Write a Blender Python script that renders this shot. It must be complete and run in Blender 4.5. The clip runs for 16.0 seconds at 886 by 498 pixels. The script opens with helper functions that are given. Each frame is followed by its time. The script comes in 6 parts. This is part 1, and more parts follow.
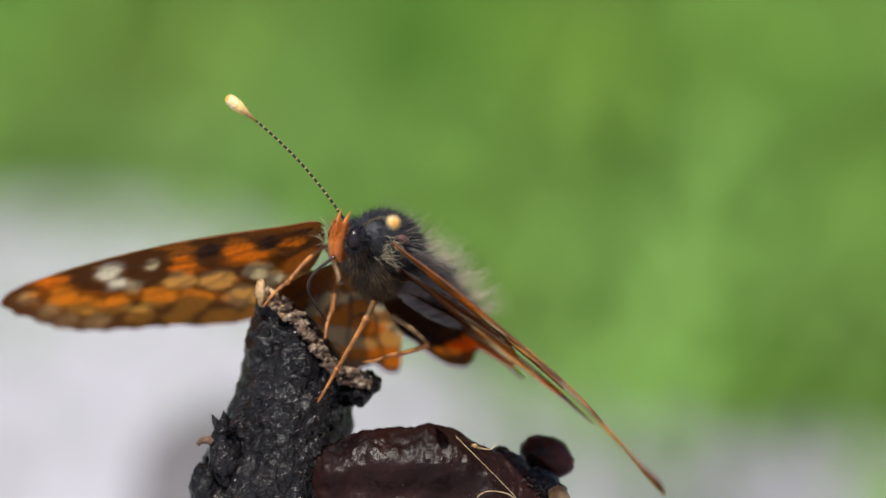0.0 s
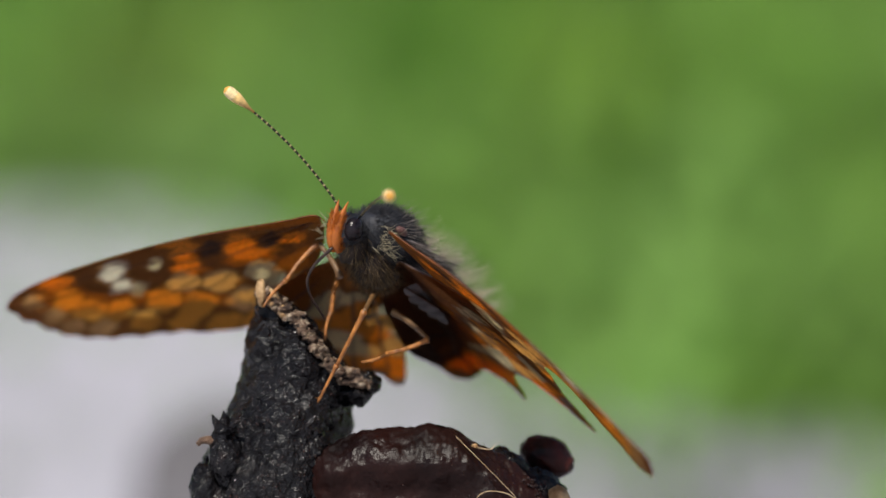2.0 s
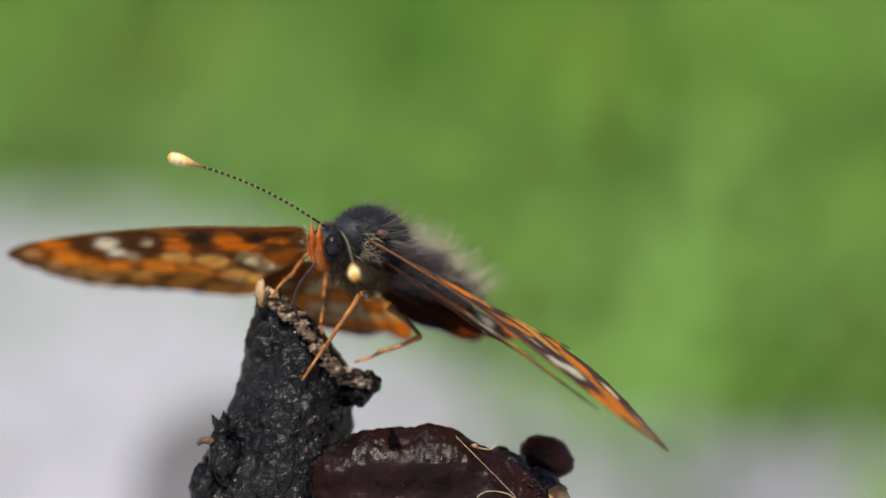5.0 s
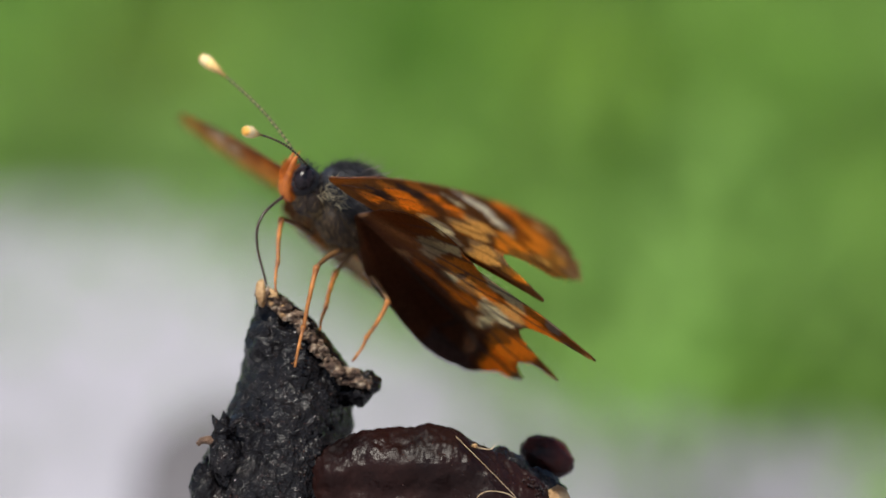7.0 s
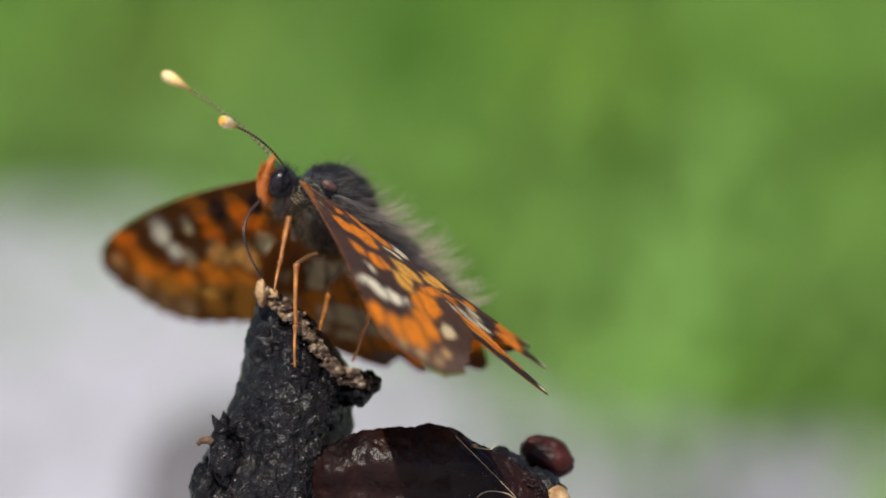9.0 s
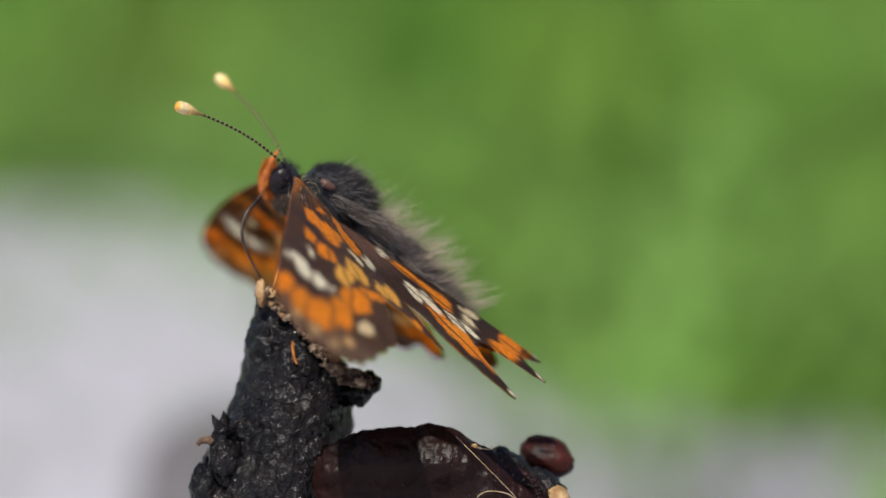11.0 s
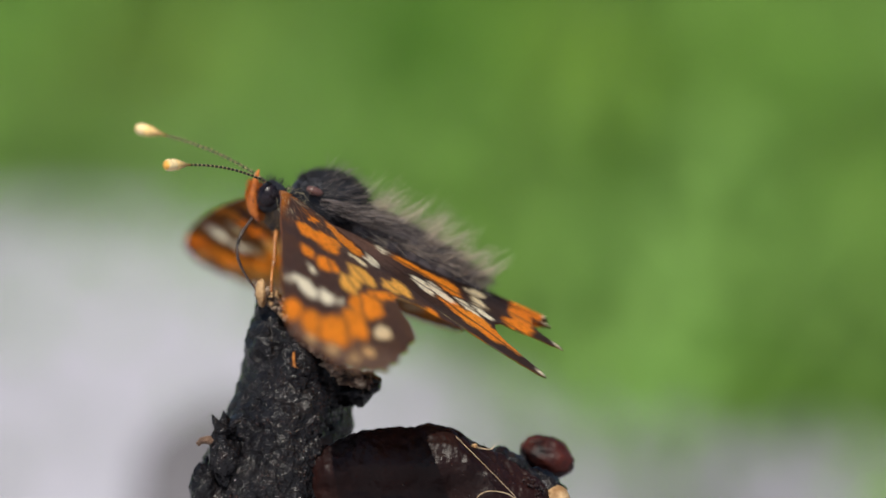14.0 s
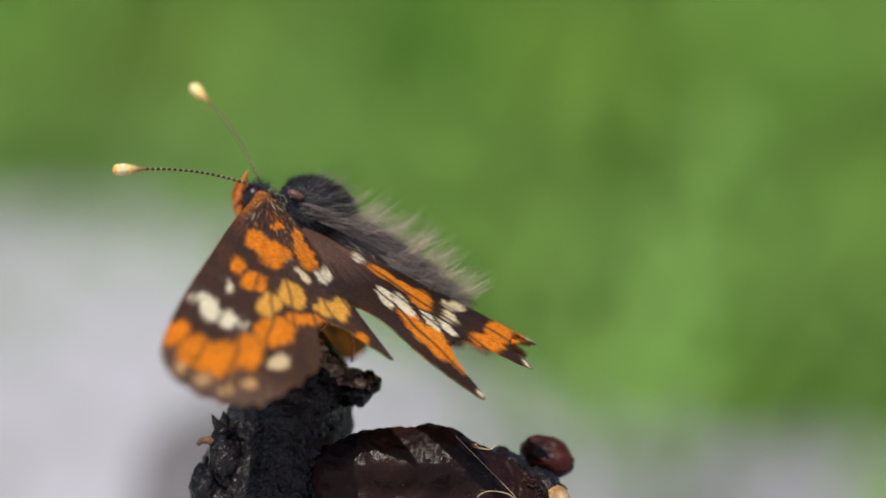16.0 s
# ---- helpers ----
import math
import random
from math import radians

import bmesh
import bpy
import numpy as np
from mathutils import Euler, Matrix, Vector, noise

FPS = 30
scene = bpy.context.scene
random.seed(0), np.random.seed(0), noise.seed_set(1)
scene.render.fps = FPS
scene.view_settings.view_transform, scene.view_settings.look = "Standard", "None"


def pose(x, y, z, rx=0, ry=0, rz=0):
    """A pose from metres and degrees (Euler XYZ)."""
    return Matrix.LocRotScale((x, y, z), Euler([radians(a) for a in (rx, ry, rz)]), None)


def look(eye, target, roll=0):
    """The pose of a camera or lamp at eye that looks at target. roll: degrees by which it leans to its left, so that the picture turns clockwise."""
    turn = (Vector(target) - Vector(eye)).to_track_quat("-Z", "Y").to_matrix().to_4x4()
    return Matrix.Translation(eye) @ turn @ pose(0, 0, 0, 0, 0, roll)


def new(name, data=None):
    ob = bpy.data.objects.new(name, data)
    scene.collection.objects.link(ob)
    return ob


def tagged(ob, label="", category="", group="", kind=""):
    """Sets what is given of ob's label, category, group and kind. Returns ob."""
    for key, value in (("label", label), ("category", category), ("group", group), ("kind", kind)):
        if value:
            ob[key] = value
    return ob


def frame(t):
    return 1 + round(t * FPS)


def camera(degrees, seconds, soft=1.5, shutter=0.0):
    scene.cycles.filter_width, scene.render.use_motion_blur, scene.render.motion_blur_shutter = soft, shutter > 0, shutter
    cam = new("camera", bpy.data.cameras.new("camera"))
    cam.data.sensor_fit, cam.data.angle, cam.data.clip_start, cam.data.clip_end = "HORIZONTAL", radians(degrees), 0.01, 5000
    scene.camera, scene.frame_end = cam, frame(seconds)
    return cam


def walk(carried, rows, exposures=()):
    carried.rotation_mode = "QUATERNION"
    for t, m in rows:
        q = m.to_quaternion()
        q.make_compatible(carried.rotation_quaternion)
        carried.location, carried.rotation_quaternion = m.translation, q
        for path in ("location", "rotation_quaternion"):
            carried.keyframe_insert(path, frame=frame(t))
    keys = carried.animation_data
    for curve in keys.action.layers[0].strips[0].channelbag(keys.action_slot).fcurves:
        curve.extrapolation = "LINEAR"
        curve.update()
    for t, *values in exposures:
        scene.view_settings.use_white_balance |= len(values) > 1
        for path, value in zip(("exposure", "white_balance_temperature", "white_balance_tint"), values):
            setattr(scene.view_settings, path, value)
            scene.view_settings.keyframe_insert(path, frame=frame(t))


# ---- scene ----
# A checkered butterfly on a charred stub, seen through a macro lens that stands still.
cam = camera(10.664, 16.0, soft=1.6, shutter=0.5)
EYE_HEIGHT, TILT = 0.16, -10.0
VIEW = pose(0, 0, EYE_HEIGHT, TILT, 0, 0) @ Matrix.Translation((0, 0.300, 0))
EYE = pose(0, 0, EYE_HEIGHT, 90 + TILT, 0, 0)
cam.data.dof.use_dof = True
cam.data.dof.focus_distance = 0.2965
cam.data.dof.aperture_fstop = 19.0
walk(cam, [(0.0, EYE), (16.0, EYE)], exposures=[(0.0, 0.27), (0.5, 0.22), (1.5, 0.04), (2.5, -0.08), (3.0, 0.02), (3.5, 0.04), (4.0, 0.2), (5.2, 0.1), (6.5, 0.04), (7.5, 0.12), (9.0, 0.1), (11.5, 0.0), (16.0, 0.0)])

# ---- light ----
SUN_TO = Vector((-0.16, -0.52, 0.84)).normalized()
world = bpy.data.worlds.new("sky")
scene.world = world
world.use_nodes = True
wn = world.node_tree.nodes
sky = wn.new("ShaderNodeTexSky")
sky.sky_type = "NISHITA"
sky.sun_disc = False
sky.sun_elevation = math.asin(SUN_TO.z)
sky.sun_rotation = math.atan2(SUN_TO.x, SUN_TO.y)
world.node_tree.links.new(sky.outputs[0], wn["Background"].inputs[0])
wn["Background"].inputs[1].default_value = 0.088
sun = new("sun", bpy.data.lights.new("sun", "SUN"))
sun.data.energy = 3.95
sun.data.angle = radians(0.5)
sun.data.color = (1.0, 0.94, 0.84)
sun.matrix_world = look(SUN_TO * 20, (0, 0, 0))

MM = 0.001


def mm(x, y, z, rx=0, ry=0, rz=0):
    return pose(x * MM, y * MM, z * MM, rx, ry, rz)


# ---- materials ----
def material(name):
    m = bpy.data.materials.new(name)
    m.use_nodes = True
    t = m.node_tree
    return m, t, t.nodes["Principled BSDF"]


def node(t, kind, **inputs):
    n = t.nodes.new(kind)
    for k, v in inputs.items():
        n.inputs[k.replace("_", " ")].default_value = v
    return n


def noise_tex(t, scale, detail=4.0, rough=0.6):
    co = t.nodes.new("ShaderNodeTexCoord")
    n = node(t, "ShaderNodeTexNoise", Scale=scale, Detail=detail, Roughness=rough)
    t.links.new(co.outputs["Object"], n.inputs["Vector"])
    return n


def ramp(t, src, stops):
    r = t.nodes.new("ShaderNodeValToRGB")
    t.links.new(src, r.inputs[0])
    e = r.color_ramp.elements
    while len(e) < len(stops):
        e.new(0.5)
    for el, (p, c) in zip(e, stops):
        el.position = p
        el.color = (*c, 1)
    return r


def bump(t, src, strength, dist, bsdf, over=None):
    b = node(t, "ShaderNodeBump", Strength=strength, Distance=dist)
    t.links.new(src, b.inputs["Height"])
    if over:
        t.links.new(over.outputs[0], b.inputs["Normal"])
    t.links.new(b.outputs[0], bsdf.inputs["Normal"])
    return b


def grained(name, stops, scale, rough=0.6, rough_hi=None, strength=0.4, dist=0.0002, fine=None, spec=0.5):
    """A surface with mottled colour at one scale and relief at two."""
    m, t, b = material(name)
    n = noise_tex(t, scale)
    r = ramp(t, n.outputs[0], stops)
    t.links.new(r.outputs[0], b.inputs["Base Color"])
    b.inputs["Roughness"].default_value = rough
    b.inputs["Specular IOR Level"].default_value = spec
    f = noise_tex(t, fine or scale * 5, 6)
    if rough_hi is not None:
        mr = node(t, "ShaderNodeMapRange", From_Min=0.35, From_Max=0.65, To_Min=rough, To_Max=rough_hi)
        t.links.new(f.outputs[0], mr.inputs[0])
        t.links.new(mr.outputs[0], b.inputs["Roughness"])
    one = bump(t, n.outputs[0], strength, dist * 3, b)
    bump(t, f.outputs[0], strength, dist, b, one)
    return m


def painted(name, rough, glow, grain=4500, contrast=0.42, spec=0.25, thin=0.56):
    """Scales: colour from the pattern that each piece carries, grain over it, and light through it."""
    m, t, b = material(name)
    a = t.nodes.new("ShaderNodeAttribute")
    a.attribute_name = "pattern"
    n = noise_tex(t, grain, 3)
    mr = node(t, "ShaderNodeMapRange", From_Min=0.25, From_Max=0.75, To_Min=1 - contrast, To_Max=1 + contrast)
    t.links.new(n.outputs[0], mr.inputs[0])
    mul = t.nodes.new("ShaderNodeVectorMath")
    mul.operation = "MULTIPLY"
    t.links.new(a.outputs["Color"], mul.inputs[0])
    t.links.new(mr.outputs[0], mul.inputs[1])
    t.links.new(mul.outputs[0], b.inputs["Base Color"])
    b.inputs["Roughness"].default_value = rough
    b.inputs["Specular IOR Level"].default_value = spec
    bump(t, n.outputs[0], 0.35, 0.00008, b)
    if glow:
        tr = t.nodes.new("ShaderNodeBsdfTranslucent")
        shine = node(t, "ShaderNodeGamma", Gamma=thin)
        t.links.new(mul.outputs[0], shine.inputs[0])
        t.links.new(shine.outputs[0], tr.inputs[0])
        mix = t.nodes.new("ShaderNodeMixShader")
        mix.inputs[0].default_value = glow
        t.links.new(b.outputs[0], mix.inputs[1])
        t.links.new(tr.outputs[0], mix.inputs[2])
        t.links.new(mix.outputs[0], t.nodes["Material Output"].inputs[0])
    return m


def hair_mat(name, dark, light):
    m, t, b = material(name)
    g = t.nodes.new("ShaderNodeNewGeometry")
    r = ramp(t, g.outputs["Random Per Island"], [(0.0, dark), (1.0, light)])
    t.links.new(r.outputs[0], b.inputs["Base Color"])
    b.inputs["Roughness"].default_value = 0.55
    b.inputs["Specular IOR Level"].default_value = 0.2
    tr = t.nodes.new("ShaderNodeBsdfTranslucent")
    t.links.new(r.outputs[0], tr.inputs[0])
    mix = t.nodes.new("ShaderNodeMixShader")
    mix.inputs[0].default_value = 0.4
    t.links.new(b.outputs[0], mix.inputs[1])
    t.links.new(tr.outputs[0], mix.inputs[2])
    t.links.new(mix.outputs[0], t.nodes["Material Output"].inputs[0])
    return m


WING = painted("wing_scales", 0.6, 0.5)
WING_UNDER = painted("wing_scales_beneath", 0.8, 0.8, spec=0.08, thin=0.5)
RINGED = painted("antenna_scales", 0.5, 0.0)
CUTICLE = grained("dark_cuticle", [(0.3, (0.006, 0.007, 0.010)), (0.7, (0.030, 0.032, 0.042))], 900, 0.55, strength=0.9, dist=0.0001)
BREAST = grained("brown_breast", [(0.3, (0.010, 0.006, 0.004)), (0.7, (0.045, 0.027, 0.017))], 900, 0.6, strength=0.5, dist=0.0001)
SKIN = grained("dusky_abdomen", [(0.3, (0.04, 0.031, 0.032)), (0.7, (0.12, 0.095, 0.097))], 900, 0.6, dist=0.0001)
EYE_MAT = grained("compound_eye", [(0.35, (0.006, 0.004, 0.005)), (0.7, (0.022, 0.016, 0.02))], 2500, 0.22, strength=0.25, dist=0.00004, spec=0.3)
ORANGE = grained("orange_scales", [(0.3, (0.30, 0.07, 0.010)), (0.7, (0.60, 0.18, 0.022))], 1800, 0.55, dist=0.00006)
LEG = grained("amber_leg", [(0.34, (0.15, 0.048, 0.011)), (0.66, (0.56, 0.22, 0.05))], 1200, 0.4, dist=0.00005)
THIGH = grained("brown_thigh", [(0.3, (0.10, 0.05, 0.02)), (0.7, (0.28, 0.15, 0.06))], 1200, 0.45, dist=0.00005)
TONGUE = grained("brown_tongue", [(0.3, (0.02, 0.012, 0.010)), (0.7, (0.07, 0.04, 0.03))], 1500, 0.3, dist=0.00003)
TEGULA = grained("brown_tegula", [(0.3, (0.07, 0.03, 0.024)), (0.7, (0.2, 0.1, 0.085))], 1500, 0.4, dist=0.00003)
FUR_DARK = hair_mat("slate_fur", (0.010, 0.010, 0.014), (0.13, 0.125, 0.135))
FUR_PALE = hair_mat("pale_fur", (0.50, 0.42, 0.34), (0.90, 0.80, 0.66))
FUR_GREY = hair_mat("grey_fur", (0.10, 0.085, 0.082), (0.52, 0.45, 0.42))
FUR_ORANGE = hair_mat("orange_fur", (0.26, 0.05, 0.008), (0.86, 0.27, 0.035))
FUR_CREAM = hair_mat("cream_fur", (0.30, 0.26, 0.16), (0.66, 0.58, 0.40))
FUR_BREAST = hair_mat("breast_fur", (0.03, 0.02, 0.012), (0.34, 0.24, 0.13))


def wet_crust(name, stops, scale, dry, wet, spec, fine, relief):
    """Dark crust: mottled colour, dull over most of it and wet-looking in patches, with relief at three scales."""
    m, t, b = material(name)
    big = noise_tex(t, scale, 5)
    r = ramp(t, big.outputs[0], stops)
    t.links.new(r.outputs[0], b.inputs["Base Color"])
    b.inputs["Specular IOR Level"].default_value = spec
    patch = noise_tex(t, scale * 1.7, 3)
    mr = node(t, "ShaderNodeMapRange", From_Min=0.46, From_Max=0.6, To_Min=dry, To_Max=wet)
    t.links.new(patch.outputs[0], mr.inputs[0])
    t.links.new(mr.outputs[0], b.inputs["Roughness"])
    grit = noise_tex(t, fine, 2.5, 0.55)
    # the wet patches are also the pebbly ones
    k = node(t, "ShaderNodeMapRange", From_Min=0.45, From_Max=0.66, To_Min=0.5, To_Max=1.0)
    t.links.new(patch.outputs[0], k.inputs[0])
    h = node(t, "ShaderNodeMath")
    h.operation = "MULTIPLY"
    t.links.new(grit.outputs[0], h.inputs[0])
    t.links.new(k.outputs[0], h.inputs[1])
    one = bump(t, big.outputs[0], 0.35, relief * 3, b)
    bump(t, h.outputs[0], 0.9, relief, b, one)
    return m


CHAR = wet_crust("charred_bark", [(0.3, (0.004, 0.0036, 0.0044)), (0.6, (0.010, 0.009, 0.010)), (0.8, (0.032, 0.021, 0.018))], 620, 0.27, 0.1, 0.3, 2500, 0.0005)
CRUST = grained("pale_crust", [(0.38, (0.035, 0.018, 0.012)), (0.52, (0.20, 0.125, 0.08)), (0.68, (0.72, 0.58, 0.42))], 1300, 0.65, strength=0.8, dist=0.0002)
BROKEN = grained("broken_twig", [(0.36, (0.045, 0.022, 0.014)), (0.66, (0.24, 0.14, 0.085))], 1100, 0.6, strength=0.8, dist=0.0002)
TIP = grained("straw_tip", [(0.34, (0.30, 0.16, 0.06)), (0.66, (0.74, 0.50, 0.26))], 900, 0.6, strength=0.6, dist=0.0002)
RESIN = wet_crust("red_brown_resin", [(0.32, (0.006, 0.0024, 0.0022)), (0.6, (0.021, 0.007, 0.0056)), (0.8, (0.06, 0.02, 0.014))], 190, 0.46, 0.34, 0.2, 2600, 0.00012)
BEAD = grained("rusty_bead", [(0.4, (0.006, 0.002, 0.0025)), (0.62, (0.09, 0.018, 0.012))], 260, 0.45, strength=0.5, dist=0.0003, spec=0.25)
DEW = grained("wet_resin", [(0.3, (0.01, 0.006, 0.005)), (0.7, (0.05, 0.02, 0.012))], 900, 0.06, strength=0.05, dist=0.00003, spec=0.9)
STRAW = grained("straw", [(0.3, (0.45, 0.30, 0.15)), (0.7, (0.75, 0.6, 0.4))], 400, 0.4)


# ---- mesh helpers ----
def mesh_object(name, verts, faces, mat, parent=None, label="", smooth=True, colours=None):
    me = bpy.data.meshes.new(name)
    me.from_pydata([tuple(v) for v in verts], [], faces)
    me.materials.append(mat)
    if smooth:
        me.polygons.foreach_set("use_smooth", [True] * len(me.polygons))
    if colours is not None:
        at = me.attributes.new("pattern", "FLOAT_COLOR", "POINT")
        flat = np.ones((len(verts), 4))
        flat[:, :3] = colours
        at.data.foreach_set("color", flat.ravel())
    me.update()
    ob = new(name, me)
    if parent:
        ob.parent = parent
    if label:
        tagged(ob, label)
    return ob


def tube(path, radii, sides=8):
    """Verts and faces of a closed tapering tube along a path."""
    path = [Vector(p) for p in path]
    verts, faces = [], []
    ref = Vector((0.13, 0.31, 0.94))
    for i, p in enumerate(path):
        d = (path[min(i + 1, len(path) - 1)] - path[max(i - 1, 0)]).normalized()
        a = d.cross(ref).normalized()
        b = d.cross(a)
        for k in range(sides):
            w = 2 * math.pi * k / sides
            verts.append(p + (a * math.cos(w) + b * math.sin(w)) * radii[i])
    for i in range(len(path) - 1):
        for k in range(sides):
            k2 = (k + 1) % sides
            faces.append((i * sides + k, i * sides + k2, (i + 1) * sides + k2, (i + 1) * sides + k))
    faces.append(tuple(range(sides))[::-1])
    faces.append(tuple((len(path) - 1) * sides + k for k in range(sides)))
    return verts, faces


def join(parts):
    verts, faces = [], []
    for v, f in parts:
        n = len(verts)
        verts += list(v)
        faces += [tuple(i + n for i in q) for q in f]
    return verts, faces


def blob(centre, size, seg=28, rings=18, rough=0.0, freq=1.0, seed=0.0, squash=None):
    """A rounded lump, uneven by noise."""
    verts, faces = [], []
    c = Vector(centre)
    for i in range(rings + 1):
        th = math.pi * i / rings
        for k in range(seg):
            ph = 2 * math.pi * k / seg
            d = Vector((math.sin(th) * math.cos(ph), math.sin(th) * math.sin(ph), math.cos(th)))
            r = 1.0
            if rough:
                p = d * freq + Vector((seed, seed * 1.7, -seed))
                r += rough * (noise.noise(p) + 0.5 * noise.noise(p * 2.3) + 0.3 * noise.noise(p * 5.1))
            v = Vector((d.x * size[0], d.y * size[1], d.z * size[2])) * r
            verts.append(c + (squash(v) if squash else v))
    for i in range(rings):
        for k in range(seg):
            k2 = (k + 1) % seg
            faces.append((i * seg + k, (i + 1) * seg + k, (i + 1) * seg + k2, i * seg + k2))
    return verts, faces


def hairs(roots, rng, length, width, curl=0.3):
    """Thin tapering bent hairs; roots: (place, direction)."""
    verts, faces = [], []
    for p, d in roots:
        p, d = Vector(p), Vector(d).normalized()
        n = length * rng.uniform(0.55, 1.25)
        w = width * rng.uniform(0.7, 1.3)
        side = d.cross(Vector((rng.uniform(-1, 1), rng.uniform(-1, 1), rng.uniform(-1, 1)))).normalized()
        other = d.cross(side)
        bend = (side * rng.uniform(-1, 1) + other * rng.uniform(-1, 1)) * curl * n
        base = len(verts)
        for s, ww in ((0.0, 1.0), (0.55, 0.75)):
            c = p + d * (n * s) + bend * s * s
            for k in range(3):
                a = 2 * math.pi * k / 3
                verts.append(c + (side * math.cos(a) + other * math.sin(a)) * w * ww)
        verts.append(p + d * n + bend)
        for k in range(3):
            k2 = (k + 1) % 3
            faces.append((base + k, base + k2, base + 3 + k2, base + 3 + k))
            faces.append((base + 3 + k, base + 3 + k2, base + 6))
    return verts, faces


def scaled(vf, k=MM):
    return [Vector(v) * k for v in vf[0]], vf[1]


def part(name, vf, mat, parent, label="", smooth=True):
    v, f = scaled(vf)
    return mesh_object(name, v, f, mat, parent, label, smooth)


def empty(name, m=None):
    e = new(name)
    e.empty_display_size = 0.002
    if m is not None:
        e.matrix_world = m
    return e


def smooth_path(pts, n):
    """Catmull-Rom through the points, n steps per span."""
    pts = [Vector(p) for p in pts]
    q = [pts[0] * 2 - pts[1]] + pts + [pts[-1] * 2 - pts[-2]]
    out = []
    for i in range(1, len(q) - 2):
        a, b, c, d = q[i - 1:i + 3]
        for k in range(n):
            t = k / n
            out.append(0.5 * (2 * b + (c - a) * t + (2 * a - 5 * b + 4 * c - d) * t * t + (3 * b - a - 3 * c + d) * t ** 3))
    out.append(q[-2])
    return out

# ---- the ground, the path of pale gravel and the meadow ----
def ground_material():
    m, t, b = material("ground_gravel_and_turf")
    co = t.nodes.new("ShaderNodeTexCoord")
    big = noise_tex(t, 6.0, 5)
    pale = ramp(t, noise_tex(t, 45, 6).outputs[0], [(0.3, (0.42, 0.405, 0.445)), (0.7, (0.56, 0.54, 0.59))])
    turf = ramp(t, noise_tex(t, 3.0, 4).outputs[0], [(0.3, (0.07, 0.132, 0.018)), (0.55, (0.104, 0.187, 0.025)), (0.75, (0.138, 0.2, 0.026))])
    # the gravel reaches further back on one side: its edge is a smooth step in x
    xyz = t.nodes.new("ShaderNodeSeparateXYZ")
    t.links.new(co.outputs["Object"], xyz.inputs[0])

    def maths(op, one, two):
        n = node(t, "ShaderNodeMath")
        n.operation = op
        for i, v in enumerate((one, two)):
            if isinstance(v, float):
                n.inputs[i].default_value = v
            else:
                t.links.new(v, n.inputs[i])
        return n.outputs[0]

    steep = maths("EXPONENT", maths("MULTIPLY", maths("ADD", xyz.outputs[0], 0.012), 70.0), 0.0)
    reach = maths("ADD", maths("DIVIDE", 0.185, maths("ADD", steep, 1.0)), 0.752 + 0.02)
    reach = maths("SUBTRACT", reach, maths("MULTIPLY", maths("MINIMUM", maths("MAXIMUM", maths("SUBTRACT", xyz.outputs[0], 0.02), 0.0), 0.1), 0.45))
    wander = noise_tex(t, 0.9, 4)
    past = maths("SUBTRACT", maths("ADD", xyz.outputs[1], maths("ADD", maths("MULTIPLY", big.outputs[0], 0.04), maths("MULTIPLY", maths("SUBTRACT", wander.outputs[0], 0.5), maths("MINIMUM", maths("MAXIMUM", maths("SUBTRACT", maths("ABSOLUTE", xyz.outputs[0], 0.0), 0.15), 0.0), 1.2)))), reach)
    edge = node(t, "ShaderNodeMapRange", From_Min=-0.008, From_Max=0.008)
    t.links.new(past, edge.inputs[0])
    # the gravel is darker on the shallow side
    side_tone = node(t, "ShaderNodeMapRange", From_Min=-0.03, From_Max=0.03, To_Min=1.09, To_Max=0.57)
    t.links.new(xyz.outputs[0], side_tone.inputs[0])
    # that darker stretch is about a metre wide; beyond it the gravel is blotchy
    away = t.nodes.new("ShaderNodeVectorMath")
    away.operation = "DISTANCE"
    t.links.new(co.outputs["Object"], away.inputs[0])
    away.inputs[1].default_value = (0.1, 0.5, 0.0)
    far = node(t, "ShaderNodeMapRange", From_Min=0.3, From_Max=0.75)
    t.links.new(maths("ADD", away.outputs["Value"], maths("MULTIPLY", big.outputs[0], 0.3)), far.inputs[0])
    dry = node(t, "ShaderNodeMapRange", From_Min=0.3, From_Max=0.7, To_Min=0.72, To_Max=1.0)
    t.links.new(noise_tex(t, 1.6, 5).outputs[0], dry.inputs[0])
    tone = maths("ADD", maths("MULTIPLY", side_tone.outputs[0], maths("SUBTRACT", 1.0, far.outputs[0])), maths("MULTIPLY", dry.outputs[0], far.outputs[0]))
    # the pale gravel scaled by this tone
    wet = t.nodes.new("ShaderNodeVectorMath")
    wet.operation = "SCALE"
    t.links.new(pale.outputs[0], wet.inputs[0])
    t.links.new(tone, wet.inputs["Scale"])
    mix = t.nodes.new("ShaderNodeMixRGB")
    t.links.new(edge.outputs[0], mix.inputs[0])
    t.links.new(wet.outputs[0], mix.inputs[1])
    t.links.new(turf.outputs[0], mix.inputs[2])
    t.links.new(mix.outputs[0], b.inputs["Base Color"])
    b.inputs["Roughness"].default_value = 0.9
    bump(t, noise_tex(t, 130, 6).outputs[0], 0.7, 0.004, b)
    return m


